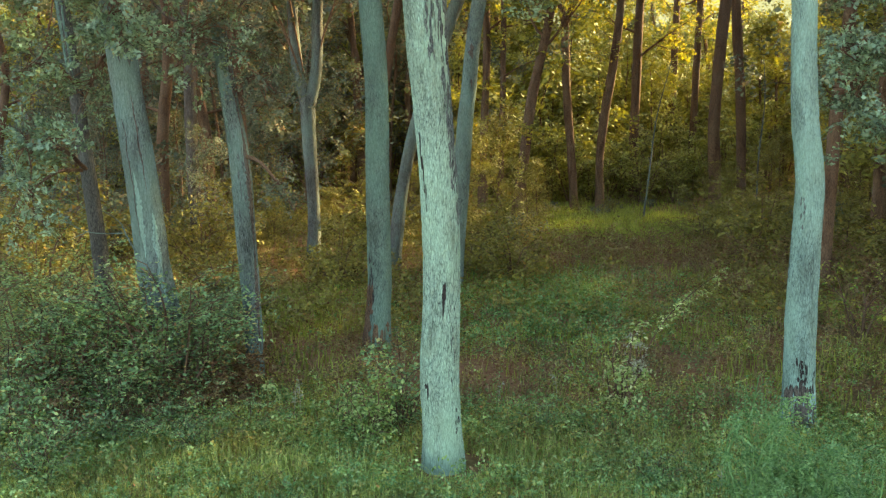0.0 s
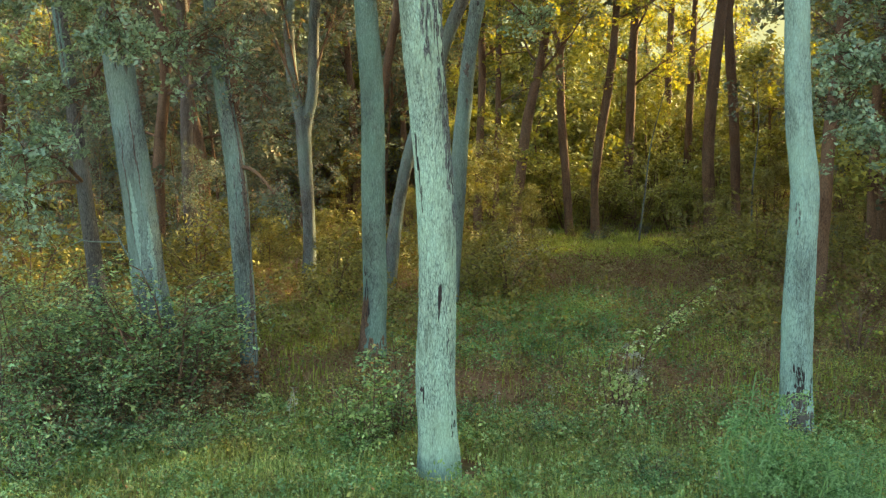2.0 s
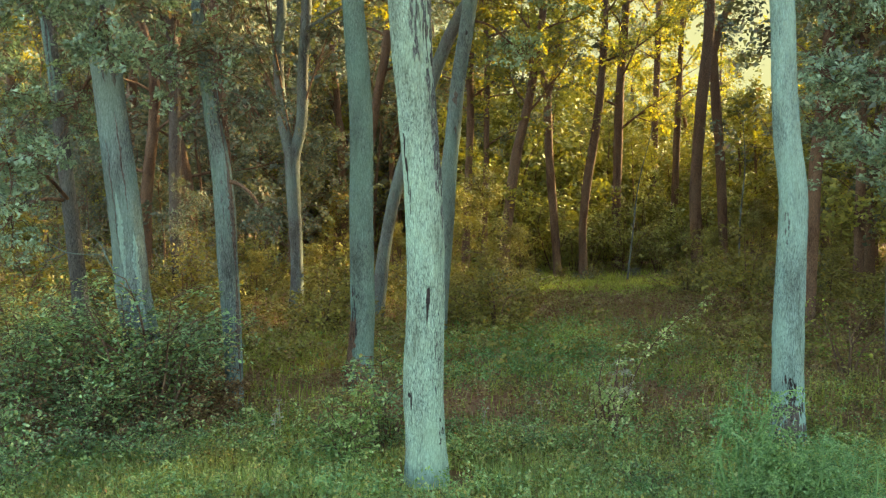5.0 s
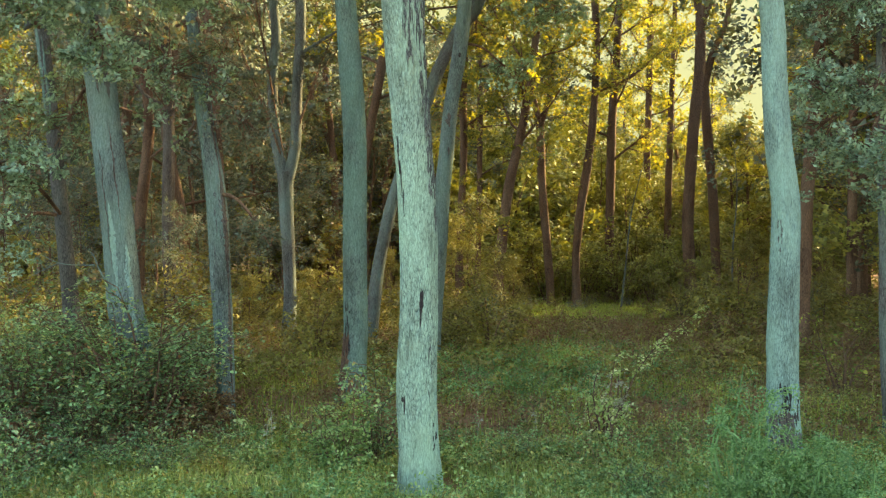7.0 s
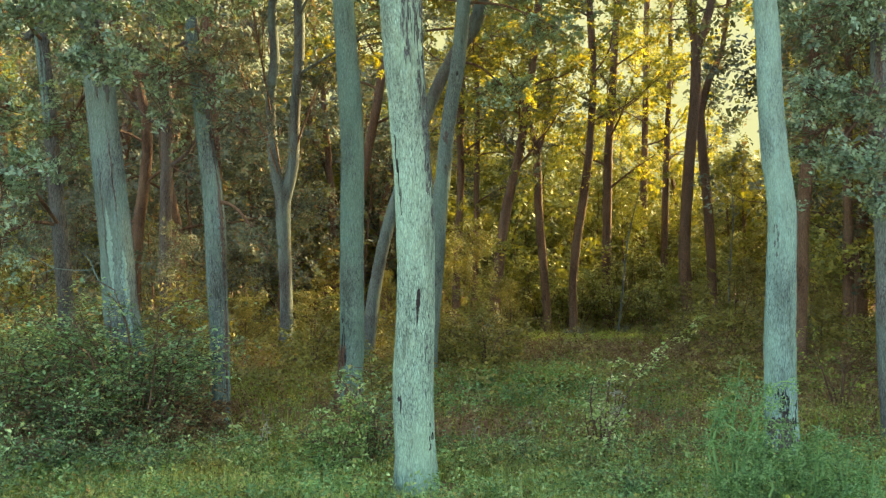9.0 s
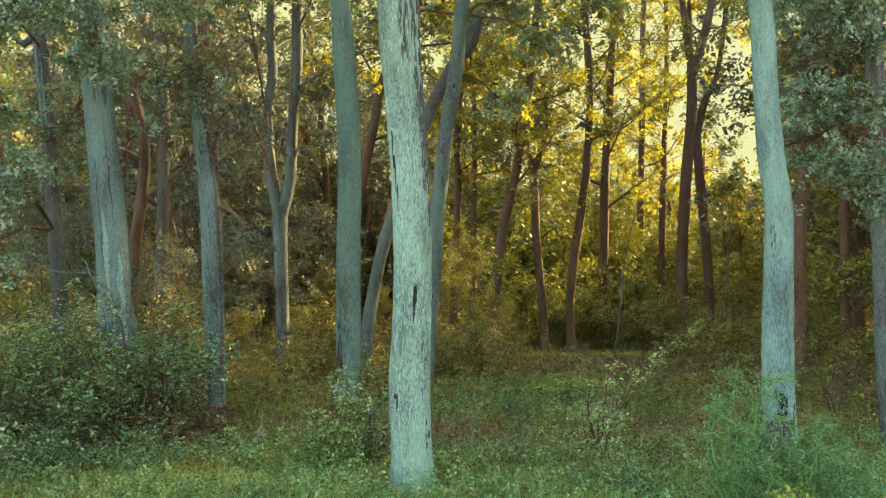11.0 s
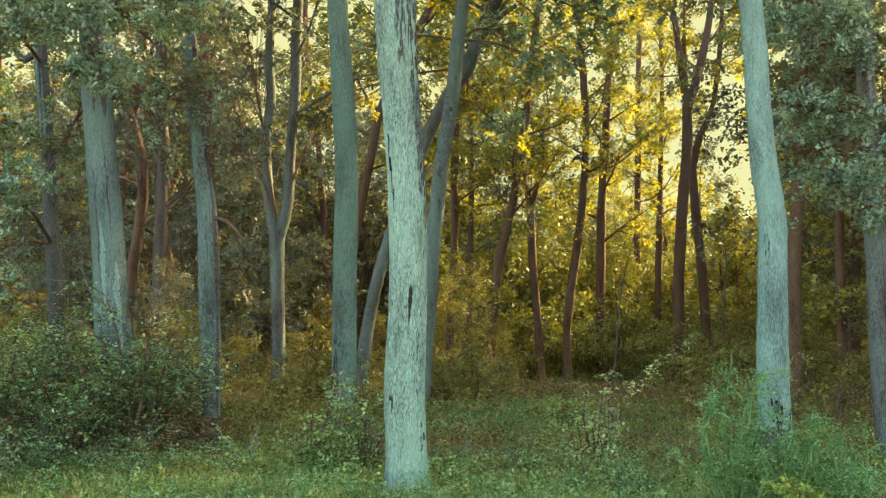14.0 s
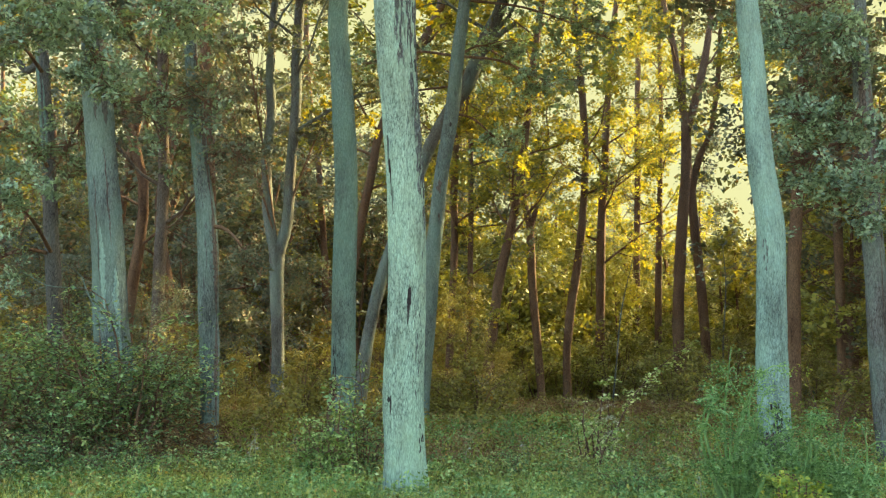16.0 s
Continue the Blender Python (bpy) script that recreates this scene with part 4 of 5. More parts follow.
for k, (g, y) in enumerate([(0.03, 66), (0.075, 68), (0.115, 66.5), (0.15, 69), (0.19, 67), (0.23, 69), (0.265, 67), (0.31, 69), (-0.02, 67), (-0.06, 66)]):
    copy_thing(young[k % 2], pose(g * y, y, ground_height(g * y, y), 0, 0, belt_rng.random() * 360) @ Matrix.Scale(1.05, 4))
# young trees added on the sun's path to shade lane and middle ground
for k, (x, y) in enumerate([(17.5, 53), (20.5, 56), (22, 52.5), (15.5, 35.5), (17.5, 38.5), (14, 31.5), (19, 41.5)]):
    copy_thing(young[k % 2], pose(x, y, ground_height(x, y), 0, 0, belt_rng.random() * 360) @ Matrix.Scale(1.05, 4))
gap_rng = np.random.default_rng(17)
for k, (x, y, s) in enumerate([(18.0, 71, 0.8), (16.6, 66, 0.65), (20.4, 79, 0.95), (13.2, 70, 0.7)]):
    copy_thing(young[k % 2], pose(x, y, ground_height(x, y), 0, 0, gap_rng.random() * 360) @ Matrix.Scale(s, 4))


# small layered trees in the shade between the trunks: bearing (x over y), y, size
layered = [build_tree("understory_tree", "small olive tree with layered leafy boughs in shade", [[(0, 0, 0, 0.06), (0.12, 0.05, 2.2, 0.05), (-0.1, 0.15, 4.2, 0.035)]], 6.0 + 0.8 * k, BARK_BROWN, lf, 75 + k, 0.5, 15, 2.1, 18, 0.12, 0.5, 6, 0.8, 0.0, twig_sides=3)
           for k, lf in enumerate([SHADE_LEAF, SHADE_LEAF, DULL_LEAF])]
layer_rng = np.random.default_rng(23)
used = set()
for k, (g, y, size) in enumerate([(0.02, 27, 0.5), (0.055, 30, 0.55), (-0.11, 29, 0.55), (0.085, 34, 0.6), (0.0, 35, 0.8), (-0.035, 31, 0.6), (0.095, 41, 0.75), (0.045, 42, 0.95), (-0.07, 36, 0.8), (-0.135, 38, 0.85), (-0.17, 28, 0.5),
                                  (-0.2, 34, 0.7), (-0.235, 26, 0.5), (0.29, 35, 0.55), (0.315, 29, 0.45), (0.33, 39, 0.75), (0.36, 31, 0.6), (0.385, 37, 0.75), (0.27, 45, 0.7), (0.125, 52, 0.7), (0.19, 53, 0.65), (0.225, 52, 0.6),
                                  (-0.3, 31, 0.7), (-0.34, 27, 0.65), (-0.37, 35, 0.9), (-0.265, 39, 0.95), (0.42, 33, 0.8), (0.34, 47, 0.9), (-0.42, 30, 0.9), (0.155, 52, 0.8), (0.06, 50, 1.0), (-0.09, 46, 1.0), (0.41, 27, 0.55)]):
    plant(layered[2 if g < -0.15 and k % 2 else k % 2 if g > -0.05 or k % 3 else 2], pose(g * y, y, ground_height(g * y, y), 0, 0, layer_rng.random() * 360) @ Matrix.Scale(size, 4), used)


# ---- shrubs ----
def build_shrub(name, label, seed, height, spread, stems, each, size, leaf, shape=LEAF, puff=0.24, tilt=0.4, flat=0.6, category="shrub", group="shrubs", bark=BARK_BROWN, low=0.15, thick=1.0):
    """A many-stemmed shrub: thin stems that fork, and leaves round their twigs down to the ground."""
    rng = np.random.default_rng(seed)
    ob = tagged(new(name), label, category, group)
    tips = []
    for k in range(stems):
        skins = []
        az = k * 2.4 + rng.normal() * 0.4
        out = spread * (0.25 + 0.75 * rng.random())
        h = height * (0.55 + 0.45 * rng.random()) * (1 - 0.35 * (out / spread) ** 2)
        foot = np.array((math.cos(az), math.sin(az), 0)) * 0.12 * spread * rng.random()
        end = np.array((math.cos(az) * out, math.sin(az) * out, h))
        mid = foot * 0.6 + end * (0.42, 0.42, 0.6) + rng.normal(size=3) * 0.06 * height
        line = smooth_line([(*foot, (0.012 + 0.006 * height) * thick), (*mid, (0.008 + 0.003 * height) * thick), (*end, 0.004)], height / 8)
        skins.append(tube(line, 5))
        n = len(line)
        for j in range(max(1, int(n * low)), n):
            tips.append(line[j, :3])
        for j in range(5):
            i = int(rng.integers(1, n))
            a2 = az + rng.normal() * 1.2
            q = line[i, :3] + np.array((math.cos(a2), math.sin(a2), 0.35)) * spread * (0.2 + 0.3 * rng.random())
            skins.append(tube(np.array([(*line[i, :3], 0.006), (*((line[i, :3] + q) / 2 + (0, 0, 0.03)), 0.005), (*q, 0.003)]), 4))
            tips += [q, (q + line[i, :3]) / 2]
        v, f = joined(skins)
        part("stem", mesh_from("stem", v, f, True), bark, ob)
    v, f = fan_leaves(rng, np.array(tips), each, puff * 1.15, size, shape, tilt, flat * 0.25)
    v[:, 2] = np.abs(v[:, 2] - 0.01)
    part("foliage", mesh_from("foliage", v, f), leaf, ob)
    return ob


def spread_copies(kinds, places):
    for k, (x, y, s) in enumerate(places):
        m = pose(x, y, ground_height(x, y) - 0.02, 0, 0, rng.random() * 360) @ Matrix.Scale(s, 4)
        if k < len(kinds):
            kinds[k].matrix_basis = m
        else:
            copy_thing(kinds[k % len(kinds)], m)


# dark understory between the far trunks
dark = [build_shrub("understory_shrub", "dim olive shrub in the deep shade", 80 + k, h, s, 9, n, size, lf, FAR_LEAF, puff=0.42) for k, (h, s, lf, n, size) in
        enumerate([(2.6, 1.5, SHADE_LEAF, 20, 0.105), (3.4, 1.7, SHADE_LEAF, 20, 0.105), (2.2, 1.6, DULL_LEAF, 20, 0.105), (3.4, 1.7, YOUNG_LEAF, 14, 0.15), (4.2, 1.6, YOUNG_LEAF, 14, 0.15)])]
places = []
while len(places) < 100:
    y = 26 + 60 * rng.random()
    x = (rng.random() * 2 - 1) * (0.5 * y + 4)
    lane = 2.5 + 0.13 * y                     # the lighter grassy lane that runs into the wood
    if abs(x - lane - 1.2) < 2.6 and y < 46:
        continue
    if 0.1 < x / y < 0.27 and y < 47:
        continue
    low = 0.42 if 0.075 < x / y < 0.33 and y < 50 else 1.0       # only low growth before the far trunks
    places.append((x, y, (0.75 + 0.5 * rng.random()) * (1.0 if y < 45 else 1.3) * low))
places += [(5.5, 56, 1.5), (6.8, 58, 1.5), (4.2, 57, 1.4), (8, 60, 1.5), (10, 59, 1.3), (12.3, 61, 1.2), (14.8, 60, 1.1), (17.2, 62, 1.2), (19.5, 63, 1.2), (11, 64, 1.3), (16, 65, 1.3), (7.0, 52, 1.1), (8.3, 53.5, 1.0), (10.2, 54, 1.0), (11.5, 53.5, 0.9), (12.9, 54, 1.0), (14.6, 53.5, 0.9), (5.2, 51, 1.1), (-7, 55, 1.4), (-12, 57, 1.4), (-3, 59, 1.4)]
# low growth that closes the lane behind the far trunks
places += [((0.075 + 0.017 * k) * 50, 48.3 + 1.5 * rng.random(), 0.55 + 0.35 * rng.random()) for k in range(14)]
# small shrubs that break the lane's far edge
places += [((0.1 + 0.012 * k + 0.01 * rng.random()) * 45, 41 + 6.5 * rng.random(), 0.2 + 0.22 * rng.random()) for k in range(13)]
for far, kinds in ((False, dark[:3]), (True, dark[3:])):
    spread_copies(kinds, [q for q in places if (q[1] >= 48.2) == far])

# green bushes before the thick leaning trunk
bushes = [build_shrub("bush", "dense green bush with small leaves, some yellow", 90 + k, h, s, 11, 23, 0.052, SHRUB_LEAF, puff=0.31, tilt=0.22, flat=0.2, low=0.3) for k, (h, s) in enumerate([(2.15, 1.15), (1.9, 1.1), (2.25, 1.0)])]
spread_copies(bushes, [(-4.3, 13.0, 1.0), (-3.45, 13.4, 0.95), (-5.4, 13.2, 0.95), (-6.4, 13.6, 1.0), (-4.9, 14.6, 0.95), (-6.0, 15.2, 1.0), (-4.2, 12.5, 0.62), (-5.6, 12.3, 0.75), (-7.2, 14.5, 1.1), (-7.0, 17.5, 1.2), (-3.9, 16.8, 0.9), (-3.95, 13.35, 1.08), (-3.7, 13.0, 1.2), (-4.5, 13.2, 1.22)])
low_bushes = [build_shrub("bush", "low fresh green bush at the wood's edge", 120 + k, h, sp, 9, 16, 0.046, SHRUB_LEAF, puff=0.17, tilt=0.45, low=0.2) for k, (h, sp) in enumerate([(0.85, 0.6), (0.65, 0.7)])]
spread_copies(low_bushes, [(-4.7, 11.3, 1.0), (-4.1, 11.9, 0.9), (-5.2, 11.5, 1.2), (-3.4, 12.2, 0.9), (-4.5, 10.6, 0.8), (-2.5, 12.3, 0.7), (-3.0, 11.6, 0.6), (1.35, 12.3, 0.6), (2.3, 10.4, 0.6)])
# those among the left bushes are added to colour the deep shade in gaps
rosy = build_shrub("bush", "low reddish bush, among green bushes put in for dark red shade", 95, 0.9, 0.7, 10, 22, 0.05, ROSE_LEAF, puff=0.16)
spread_copies([rosy], [(-4.75, 12.0, 0.8), (-3.3, 12.9, 0.9), (-2.85, 13.5, 0.8), (-4.1, 12.55, 0.8), (-3.7, 13.3, 1.1), (-6.1, 12.2, 0.9), (-3.5, 14.1, 1.5), (-4.4, 14.0, 1.7), (-5.3, 14.1, 1.5), (-3.1, 13.9, 0.9), (7.6, 20.5, 1.1), (9.4, 20.8, 1.3), (8.9, 18.2, 1.0), (6.2, 20.8, 0.9), (8.6, 23.5, 1.4), (10.4, 19.5, 1.2), (7.4, 24.5, 1.2), (8.0, 16.6, 0.8), (11.5, 23.5, 1.5)])

# the shrubs at the feet of the trunks
def place(ob, x, y, turn=0.0):
    ob.matrix_basis = pose(x, y, ground_height(x, y) - 0.02, 0, 0, turn)
    return ob


place(build_shrub("maple_shrub", "green shrub with yellowing leaves beside the pale oak", 100, 1.75, 0.5, 11, 11, 0.055, SHRUB_LEAF, LEAF, 0.15, flat=0.35, thick=0.5), -0.55, 12.2)
place(build_shrub("maple_shrub", "low green shrub with broad leaves", 101, 1.2, 0.55, 12, 12, 0.052, FRESH_LEAF, LEAF, 0.15, flat=0.35, thick=0.5), -0.98, 11.7)
place(build_shrub("bush", "tall feathery fresh green bush in the grass", 102, 1.82, 0.4, 14, 48, 0.026, FEATHER_LEAF, LEAF, 0.12, low=0.1, bark=FEATHER_LEAF), 2.95, 8.95)
place(build_shrub("bush", "fresh green feathery bush in the grass", 103, 1.2, 0.5, 14, 48, 0.026, FEATHER_LEAF, LEAF, 0.12, low=0.1, bark=FEATHER_LEAF), 3.4, 8.85)
place(build_shrub("bush", "loose fresh green bush with arching twigs", 108, 1.0, 0.5, 13, 40, 0.026, FEATHER_LEAF, LEAF, 0.12, low=0.15, bark=FEATHER_LEAF), 3.85, 8.95)
place(build_shrub("bush", "lime green low bush in the grass", 104, 0.82, 0.26, 8, 14, 0.042, LIME_LEAF, LEAF, 0.1, low=0.2), 3.12, 8.0)
place(build_shrub("sapling", "thin sapling with pale yellowish leaves", 105, 1.3, 0.3, 8, 9, 0.055, PALE_LEAF, LEAF, 0.13, low=0.4), 2.42, 13.0)
place(build_shrub("flowering_herb", "tall withered herb with off-white flower heads", 109, 1.0, 0.2, 6, 12, 0.034, FLOWER, LEAF, 0.08, low=0.75, category="herb"), 2.78, 14.1)


def build_arching(label, line, leaf, seed, size, each):
    """A slender sapling bowed over to one side, leafy along its upper part and its few side twigs."""
    rng = np.random.default_rng(seed)
    ob = tagged(new("sapling"), label, "sapling", "shrubs")
    stem = smooth_line(line, 0.1)
    tips, skins = list(stem[int(len(stem) * 0.35):, :3]), [tube(stem, 6)]
    for k in range(7):
        i = int(len(stem) * (0.3 + 0.6 * rng.random()))
        q = stem[i, :3] + rng.normal(size=3) * (0.16, 0.16, 0.06) + (0.12, 0, 0.02)
        skins.append(tube(np.array([(*stem[i, :3], 0.005), (*q, 0.002)]), 4))
        tips += [q, (q + stem[i, :3]) / 2]
    v, f = joined(skins)
    part("stem", mesh_from("stem", v, f, True), BARK_BROWN, ob)
    v, f = fan_leaves(rng, np.array(tips), each, 0.13, size)
    part("foliage", mesh_from("foliage", v, f), leaf, ob)
    return ob


place(build_arching("sapling bowed over, with pale yellow-green leaves", [(0, 0, 0, 0.014), (0.12, 0, 0.55, 0.012), (0.4, 0, 1.05, 0.009), (0.85, 0, 1.5, 0.006), (1.25, 0, 1.78, 0.003)], PALE_LEAF, 106, 0.05, 10), 2.85, 14.2)
def build_bare_sapling(ctrl, seed):
    """A thin pale stem with a few bare side twigs."""
    rng = np.random.default_rng(seed)
    ob = tagged(new("sapling"), "thin pale bare sapling among the trunks", "sapling", "shrubs")
    stem = smooth_line(ctrl, 0.25)
    part("stem", mesh_from("stem", *tube(stem, 6), True), BARK_MOTTLED, ob)
    for k in range(5):
        p = stem[int(len(stem) * (0.35 + 0.12 * k)), :3]
        q = p + rng.normal(size=3) * (0.3, 0.3, 0.1) + (0, 0, 0.3)
        part("twig", mesh_from("twig", *tube(np.array([(*p, 0.012), (*((p + q) / 2 + (0, 0, 0.05)), 0.008), (*q, 0.004)]), 4), True), BARK_MOTTLED, ob)
    return ob


place(build_bare_sapling([(0, 0, -0.05, 0.04), (0.22, 0, 2.0, 0.034), (0.45, 0, 4.1, 0.026), (1.0, 0, 6.4, 0.012)], 131), 8.1, 40)
place(build_bare_sapling([(0, 0, -0.05, 0.035), (-0.05, 0, 2.2, 0.03), (0.1, 0, 4.4, 0.022), (0.0, 0, 6.0, 0.01)], 132), 11.0, 34.6)
place(build_shrub("sapling", "thin shrub with light green leaves", 107, 1.9, 0.9, 6, 5, 0.06, LIME_LEAF, LEAF, 0.2, low=0.5), 7.3, 17.0)


def build_sprig(label, height, pairs, size, leaf, seed):
    """A single shoot with leaves in pairs along its arching tip."""
    rng = np.random.default_rng(seed)
    ob = tagged(new("sprig"), label, "herb", "sprigs in the grass")
    az = rng.random() * 6.28
    d = np.array((math.cos(az), math.sin(az), 0))
    line = smooth_line([(0, 0, 0, 0.006), (*(d * 0.06 * height + (0, 0, height * 0.5)), 0.005), (*(d * 0.2 * height + (0, 0, height * 0.9)), 0.004), (*(d * 0.42 * height + (0, 0, height)), 0.002)], height / 14)
    v, f = tube(line, 5)
    part("stem", mesh_from("stem", v, f, True), leaf, ob)
    side = np.cross(d, (0, 0, 1))
    for k in range(pairs):
        c = line[int(len(line) * (0.5 + 0.48 * k / pairs)), :3]
        for sgn in (-1, 1):
            v, f = leaves(rng, np.array([c + side * sgn * size * 0.55]), size, LEAF, 1.4)
            part("leaf", mesh_from("leaf", v, f), leaf, ob)
    return ob


for k, (x, y, h, n, size, leaf) in enumerate([(-2.36, 13.1, 0.62, 5, 0.075, PALE_LEAF), (-2.2, 13.0, 0.45, 4, 0.07, PALE_LEAF), (-1.9, 12.75, 0.68, 4, 0.05, FLOWER), (-1.98, 12.7, 0.5, 4, 0.045, FLOWER), (-4.75, 11.3, 0.4, 5, 0.085, PALE_LEAF),
                                             (-4.5, 11.4, 0.45, 6, 0.085, PALE_LEAF), (-4.62, 11.1, 0.3, 5, 0.08, PALE_LEAF), (-3.75, 12.2, 0.55, 5, 0.07, PALE_LEAF), (-3.2, 12.4, 0.5, 5, 0.06, PALE_LEAF), (2.9, 9.9, 0.35, 4, 0.05, FLOWER),
                                             (1.0, 12.6, 0.4, 4, 0.05, PALE_LEAF), (0.75, 13.3, 0.35, 4, 0.05, FLOWER), (3.3, 11.9, 0.4, 4, 0.05, PALE_LEAF), (1.6, 13.6, 0.4, 4, 0.05, FLOWER)]):
    place(build_sprig("slender pale green shoot standing in the grass" if leaf is PALE_LEAF else "withered shoot with off-white flowers", h, n, size, leaf, 300 + k), x, y)
olive = [build_shrub("shrub", "loose olive shrub in the shade", 110 + k, h, s, 10, 20, 0.085, SHADE_LEAF, puff=0.26) for k, (h, s) in enumerate([(1.9, 1.2), (1.4, 1.1)])]
spread_copies(olive, [(1.6, 22.5, 1.0), (0.4, 24.0, 1.0), (-2.3, 22.0, 0.9), (-4.8, 21, 1.0), (-1.9, 27, 1.1), (10.5, 22, 1.1), (8.4, 26, 1.2), (-8.5, 20, 1.2),
                      (-6, 24.5, 1.2), (11.5, 25, 1.3), (-9.5, 24, 1.4), (1.4, 28, 1.1), (7.9, 29.8, 1.0), (-9.2, 27.3, 1.2), (-5.4, 30.4, 1.1), (-8.0, 26.5, 1.0)])


# ---- grass, herbs and fallen leaves ----
def blades(rng, feet, length, width):
    """Bent blades of grass, each three triangles."""
    n = len(feet)
    az, bend = rng.random(n) * 2 * math.pi, 0.15 + 0.6 * rng.random(n)
    h = length * (0.5 + rng.random(n))
    d = np.stack([np.cos(az), np.sin(az), 0 * az], -1)
    s = np.stack([-np.sin(az), np.cos(az), 0 * az], -1) * (width * (0.6 + 0.8 * rng.random(n)))[:, None]
    up = np.array((0, 0, 1.0))
    m = feet + d * (h * bend * 0.3)[:, None] + up * (h * 0.6)[:, None]
    t = feet + d * (h * bend)[:, None] + up * (h * (1 - 0.35 * bend))[:, None]
    v = np.stack([feet - s, feet + s, m - s * 0.7, m + s * 0.7, t], 1)
    f = (np.arange(n) * 5)[:, None, None] + np.array([(0, 1, 3), (0, 3, 2), (2, 3, 4)])[None]
    return v.reshape(-1, 3), f.reshape(-1, 3)


def scatter(rng, n, x0, x1, y0, y1, keep):
    """Places on the ground, kept with the chance that keep(x, y) gives."""
    out = []
    while len(out) < n:
        x, y = x0 + (x1 - x0) * rng.random(), y0 + (y1 - y0) * rng.random()
        if rng.random() < keep(x, y):
            out.append((x, y, ground_height(x, y) - 0.01))
    return np.array(out)


def patch(x, y, scale, seed):
    return 0.5 + 0.5 * noise.noise((x * scale, y * scale, seed)) + 0.25 * noise.noise((x * scale * 3, y * scale * 3, seed + 5))


def in_view(x, y):
    return abs(x - 0.035 * y) < 0.47 * y + 0.6


def off_foot(x, y):
    """Little grows close round the foot of the pale oak."""
    return min(1.0, max(0.0, (math.hypot(x - 0.08, y - 10.95) - 0.38) / 0.3))


def grassy(x, y):
    edge = 12.0 + 0.9 * noise.noise((x * 0.5, 1.0, 0)) - 0.12 * max(0, x)
    return (1.0 if y < edge else math.exp(-(y - edge) * 1.6)) * (0.25 + patch(x, y, 0.9, 2)) * off_foot(x, y) if in_view(x, y) else 0


def meadow(x, y):
    lane = 2.5 + 0.13 * y
    near_lane = math.exp(-(((x - lane) / 2.4) ** 2)) + 0.55 * math.exp(-(((x + 2.2) / 1.6) ** 2)) + 0.12
    near_lane += 6.0 * math.exp(-(((x - 1.9) / 1.3) ** 2) - ((y - 21) / 2.5) ** 2) + 4.0 * math.exp(-(((x + 2.7) / 1.2) ** 2) - ((y - 19.5) / 2.5) ** 2) + 1.5 * math.exp(-(((x - 3.8) / 2) ** 2) - ((y - 31) / 4) ** 2)
    return max(0, near_lane * (patch(x, y, 0.5, 9) - 0.35)) if in_view(x, y) else 0


rg = np.random.default_rng(5)
v, f = joined([blades(rg, scatter(rg, 52000, -6.5, 7, 8.6, 15, grassy), 0.17, 0.005), blades(rg, scatter(rg, 2200, -6.5, 7, 8.8, 15, grassy), 0.28, 0.005)])
tagged(part("grass", mesh_from("grass", v, f), GRASS), "long fresh green grass along the wood's edge", "grass", kind="stuff")
v, f = blades(rg, scatter(rg, 24000, -14, 18, 12.5, 42, meadow), 0.26, 0.009)
tagged(part("grass", mesh_from("grass", v, f), SHADE_GRASS), "thin olive green grass on the forest floor", "grass", kind="stuff")
v, f = blades(rg, scatter(rg, 8000, -9, 13, 11.5, 30, lambda x, y: patch(x, y, 0.6, 21) ** 2 if in_view(x, y) else 0), 0.3, 0.006)
tagged(part("dry_grass", mesh_from("dry_grass", v, f), DRY_GRASS), "tawny dry grass among the herbs", "grass", kind="stuff")


def herbs(rng, n, keep, height, size, region, each=12, radius=0.13, tilt=0.5, shape=LEAF):
    """Low plants, each a few shallow fans of leaves one over another."""
    feet = scatter(rng, n, *region, keep)
    c = np.repeat(feet, 2, 0)
    c[:, :2] += rng.normal(size=(len(c), 2)) * radius * 0.6
    c[:, 2] += 0.03 + np.repeat(height * (0.35 + 0.9 * rng.random(n)), 2) * (0.3 + 0.7 * rng.random(len(c)))
    return fan_leaves(rng, c, each // 2, radius, size, shape, tilt, 0.3)


def step(v, edge, soft=0.08):
    return min(1.0, max(0.0, (v - edge) / soft + 0.5))


def green_patch(x, y):
    """Where green growth covers the floor; between its patches litter and withered growth show."""
    return step(patch(x, y, 0.85, 14) + 0.25 * noise.noise((x * 2.6, y * 2.6, 4)), 0.54 - 0.36 * step(12.6 - y, 0, 1.5) + 0.03 * step(y, 20, 4))


def withered_patch(x, y):
    return (1 - green_patch(x, y)) * step(patch(x, y, 0.7, 41), 0.34)


def clearing(x, y):
    return math.exp(-(((x - 0.1 * y) / 2.3) ** 2) - ((y - 20.3) / 2.6) ** 2)


def lane(x, y):
    """One where the open grassy lane runs into the wood."""
    return step(x / y, 0.1, 0.03) * step(0.27, x / y, 0.03) * step(y, 21, 3) * step(50, y, 3)


def seen(keep):
    return lambda x, y: keep(x, y) * off_foot(x, y) if in_view(x, y) else 0


def strew(name, label, category, material, vf):
    tagged(part(name, mesh_from(name, *vf), material), label, category, kind="stuff")


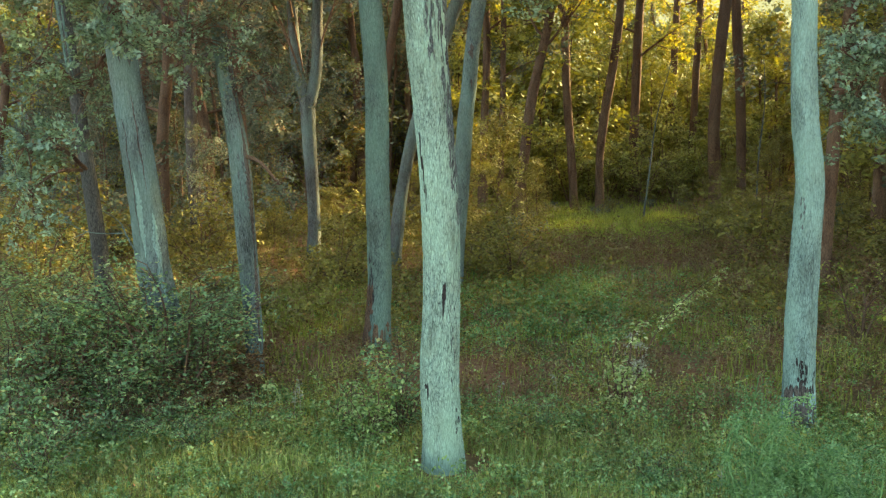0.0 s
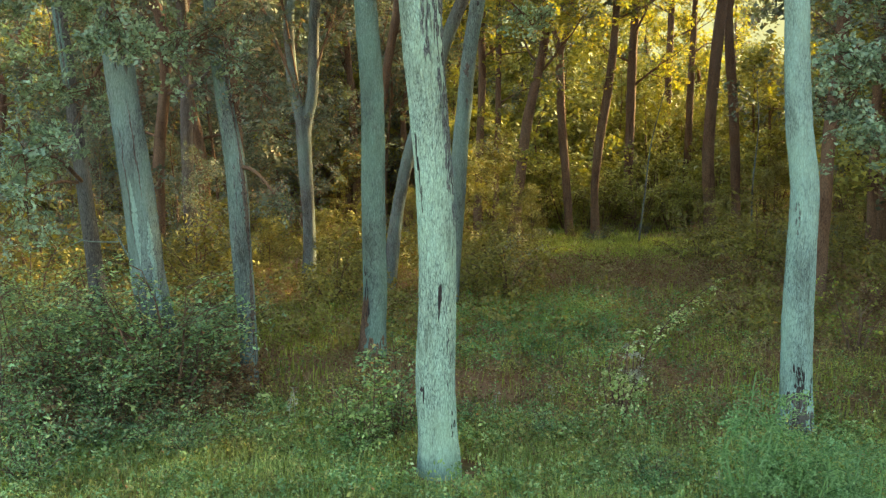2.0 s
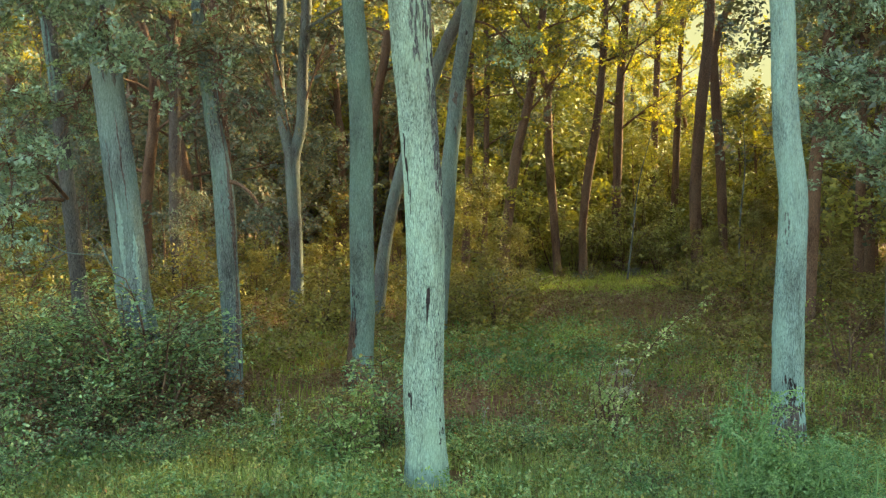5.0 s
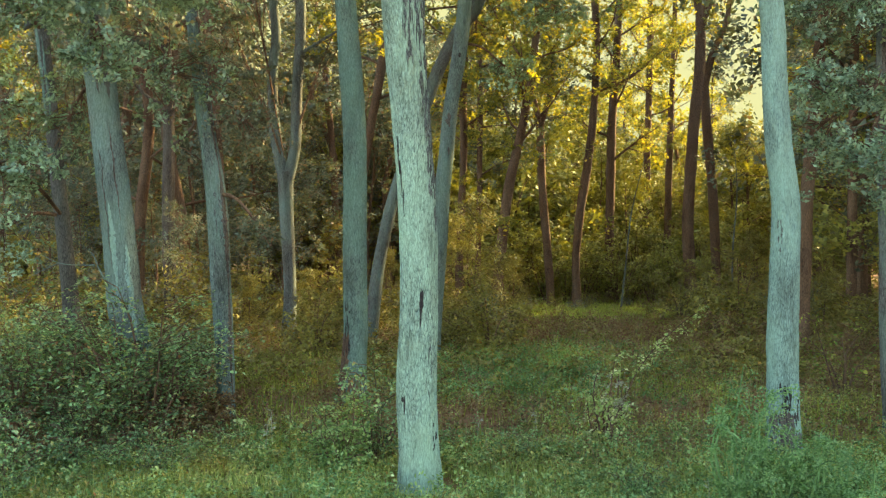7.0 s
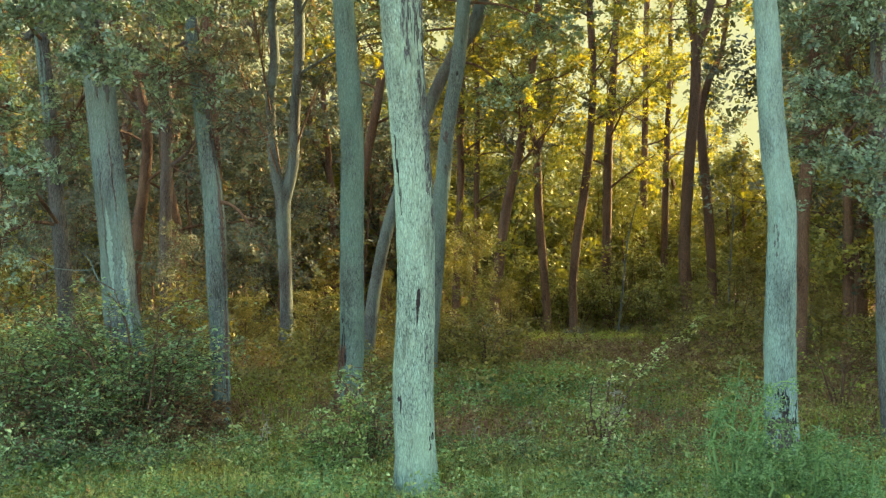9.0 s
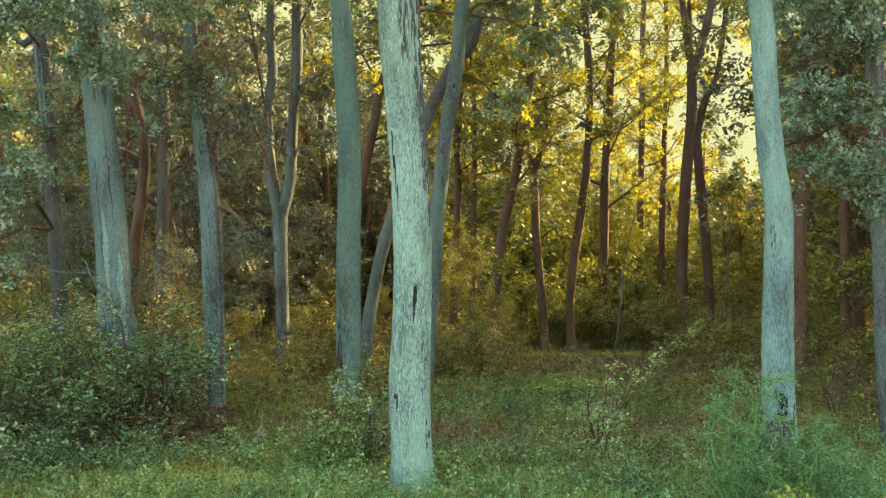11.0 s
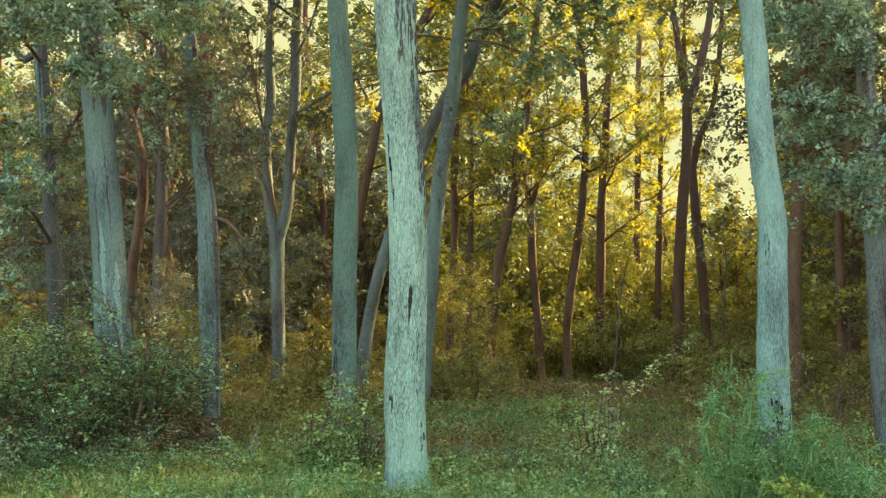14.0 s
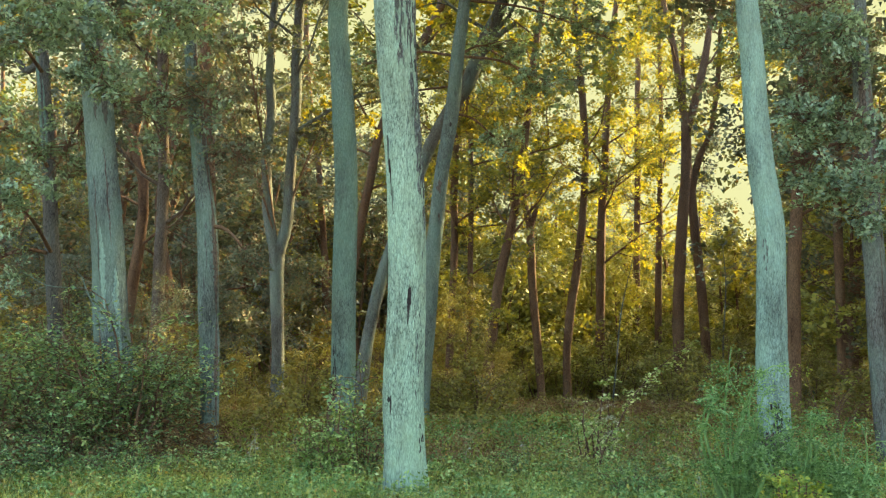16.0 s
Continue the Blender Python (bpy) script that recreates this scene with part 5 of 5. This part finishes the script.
strew("herbs", "low green herbs over the forest floor", "herbs", HERB_LEAF, herbs(rg, 5200, seen(lambda x, y: green_patch(x, y) * (0.35 + 0.65 * step(y, 11.5, 2))), 0.26, 0.04, (-7, 10, 9.2, 22), 16, 0.12))
strew("herbs", "fresh green herbs in the grass", "herbs", FRESH_LEAF, herbs(rg, 2000, seen(lambda x, y: green_patch(x, y) * step(patch(x, y, 1.3, 71), 0.55) * (1.0 if y < 14 else 0.2)), 0.27, 0.045, (-6, 8, 9.0, 18), 12, 0.11))
strew("herbs", "broad-leaved bluish green herbs at the wood's edge", "herbs", FEATHER_LEAF, herbs(rg, 1800, seen(lambda x, y: step(patch(x, y, 0.75, 81), 0.5) * (1.0 if y < 13.5 else 0.15)), 0.28, 0.032, (-6, 8, 9.0, 17), 18, 0.1))
strew("herbs", "bluish green low herbs in a clearing", "herbs", FEATHER_LEAF, herbs(rg, 2600, seen(lambda x, y: clearing(x, y) * (0.35 + green_patch(x, y))), 0.24, 0.055, (-3, 8, 14, 30), 12))
strew("herbs", "withered reddish brown herbs", "herbs", ROSE_LEAF, herbs(rg, 4600, seen(lambda x, y: withered_patch(x, y) * (1 - clearing(x, y)) + 0.5 * math.exp(-(((x - 7) / 2.2) ** 2) - ((y - 20) / 3.5) ** 2)), 0.34, 0.05, (-8, 12, 11.8, 27), 12))
strew("herbs", "belt of withered red-brown growth across the lane", "herbs", ROSE_LEAF, herbs(rg, 2200, seen(lambda x, y: step(x / y, 0.03, 0.04) * step(0.37, x / y, 0.06) * math.exp(-((y - 27.5) / 2.6) ** 2) * (0.3 + patch(x, y, 0.8, 91))), 0.36, 0.06, (0, 14, 21, 34), 14, 0.18))
strew("herbs", "dim olive herbs and seedlings in the shade", "herbs", SHADE_LEAF, herbs(rg, 4800, seen(lambda x, y: step(patch(x, y, 0.55, 31), 0.45) * (1 - 0.93 * lane(x, y))), 0.55, 0.08, (-14, 18, 17, 42), 20, 0.24, shape=FAR_LEAF))
strew("herbs", "dim olive undergrowth deep in the wood", "herbs", SHADE_LEAF, herbs(rg, 3000, seen(lambda x, y: (0.25 + patch(x, y, 0.3, 55)) * (1 - lane(x, y))), 0.8, 0.13, (-20, 30, 38, 75), 16, 0.35, shape=FAR_LEAF))
strew("grass", "tufted olive grass along the lane in the wood", "grass", SHADE_GRASS, blades(rg, scatter(rg, 20000, -4, 18, 29, 54, lambda x, y: math.exp(-(((x - 0.13 * y) / 4) ** 2)) * (0.4 + patch(x, y, 0.6, 95))), 0.24, 0.013))
feet = scatter(rg, 30000, -14, 18, 10.3, 42, lambda x, y: in_view(x, y) * 1.0)
strew("fallen_leaves", "brown fallen leaves on the soil", "leaf litter", LITTER, leaves(rg, feet + (0, 0, 0.03), 0.075, LEAF, 2.0))
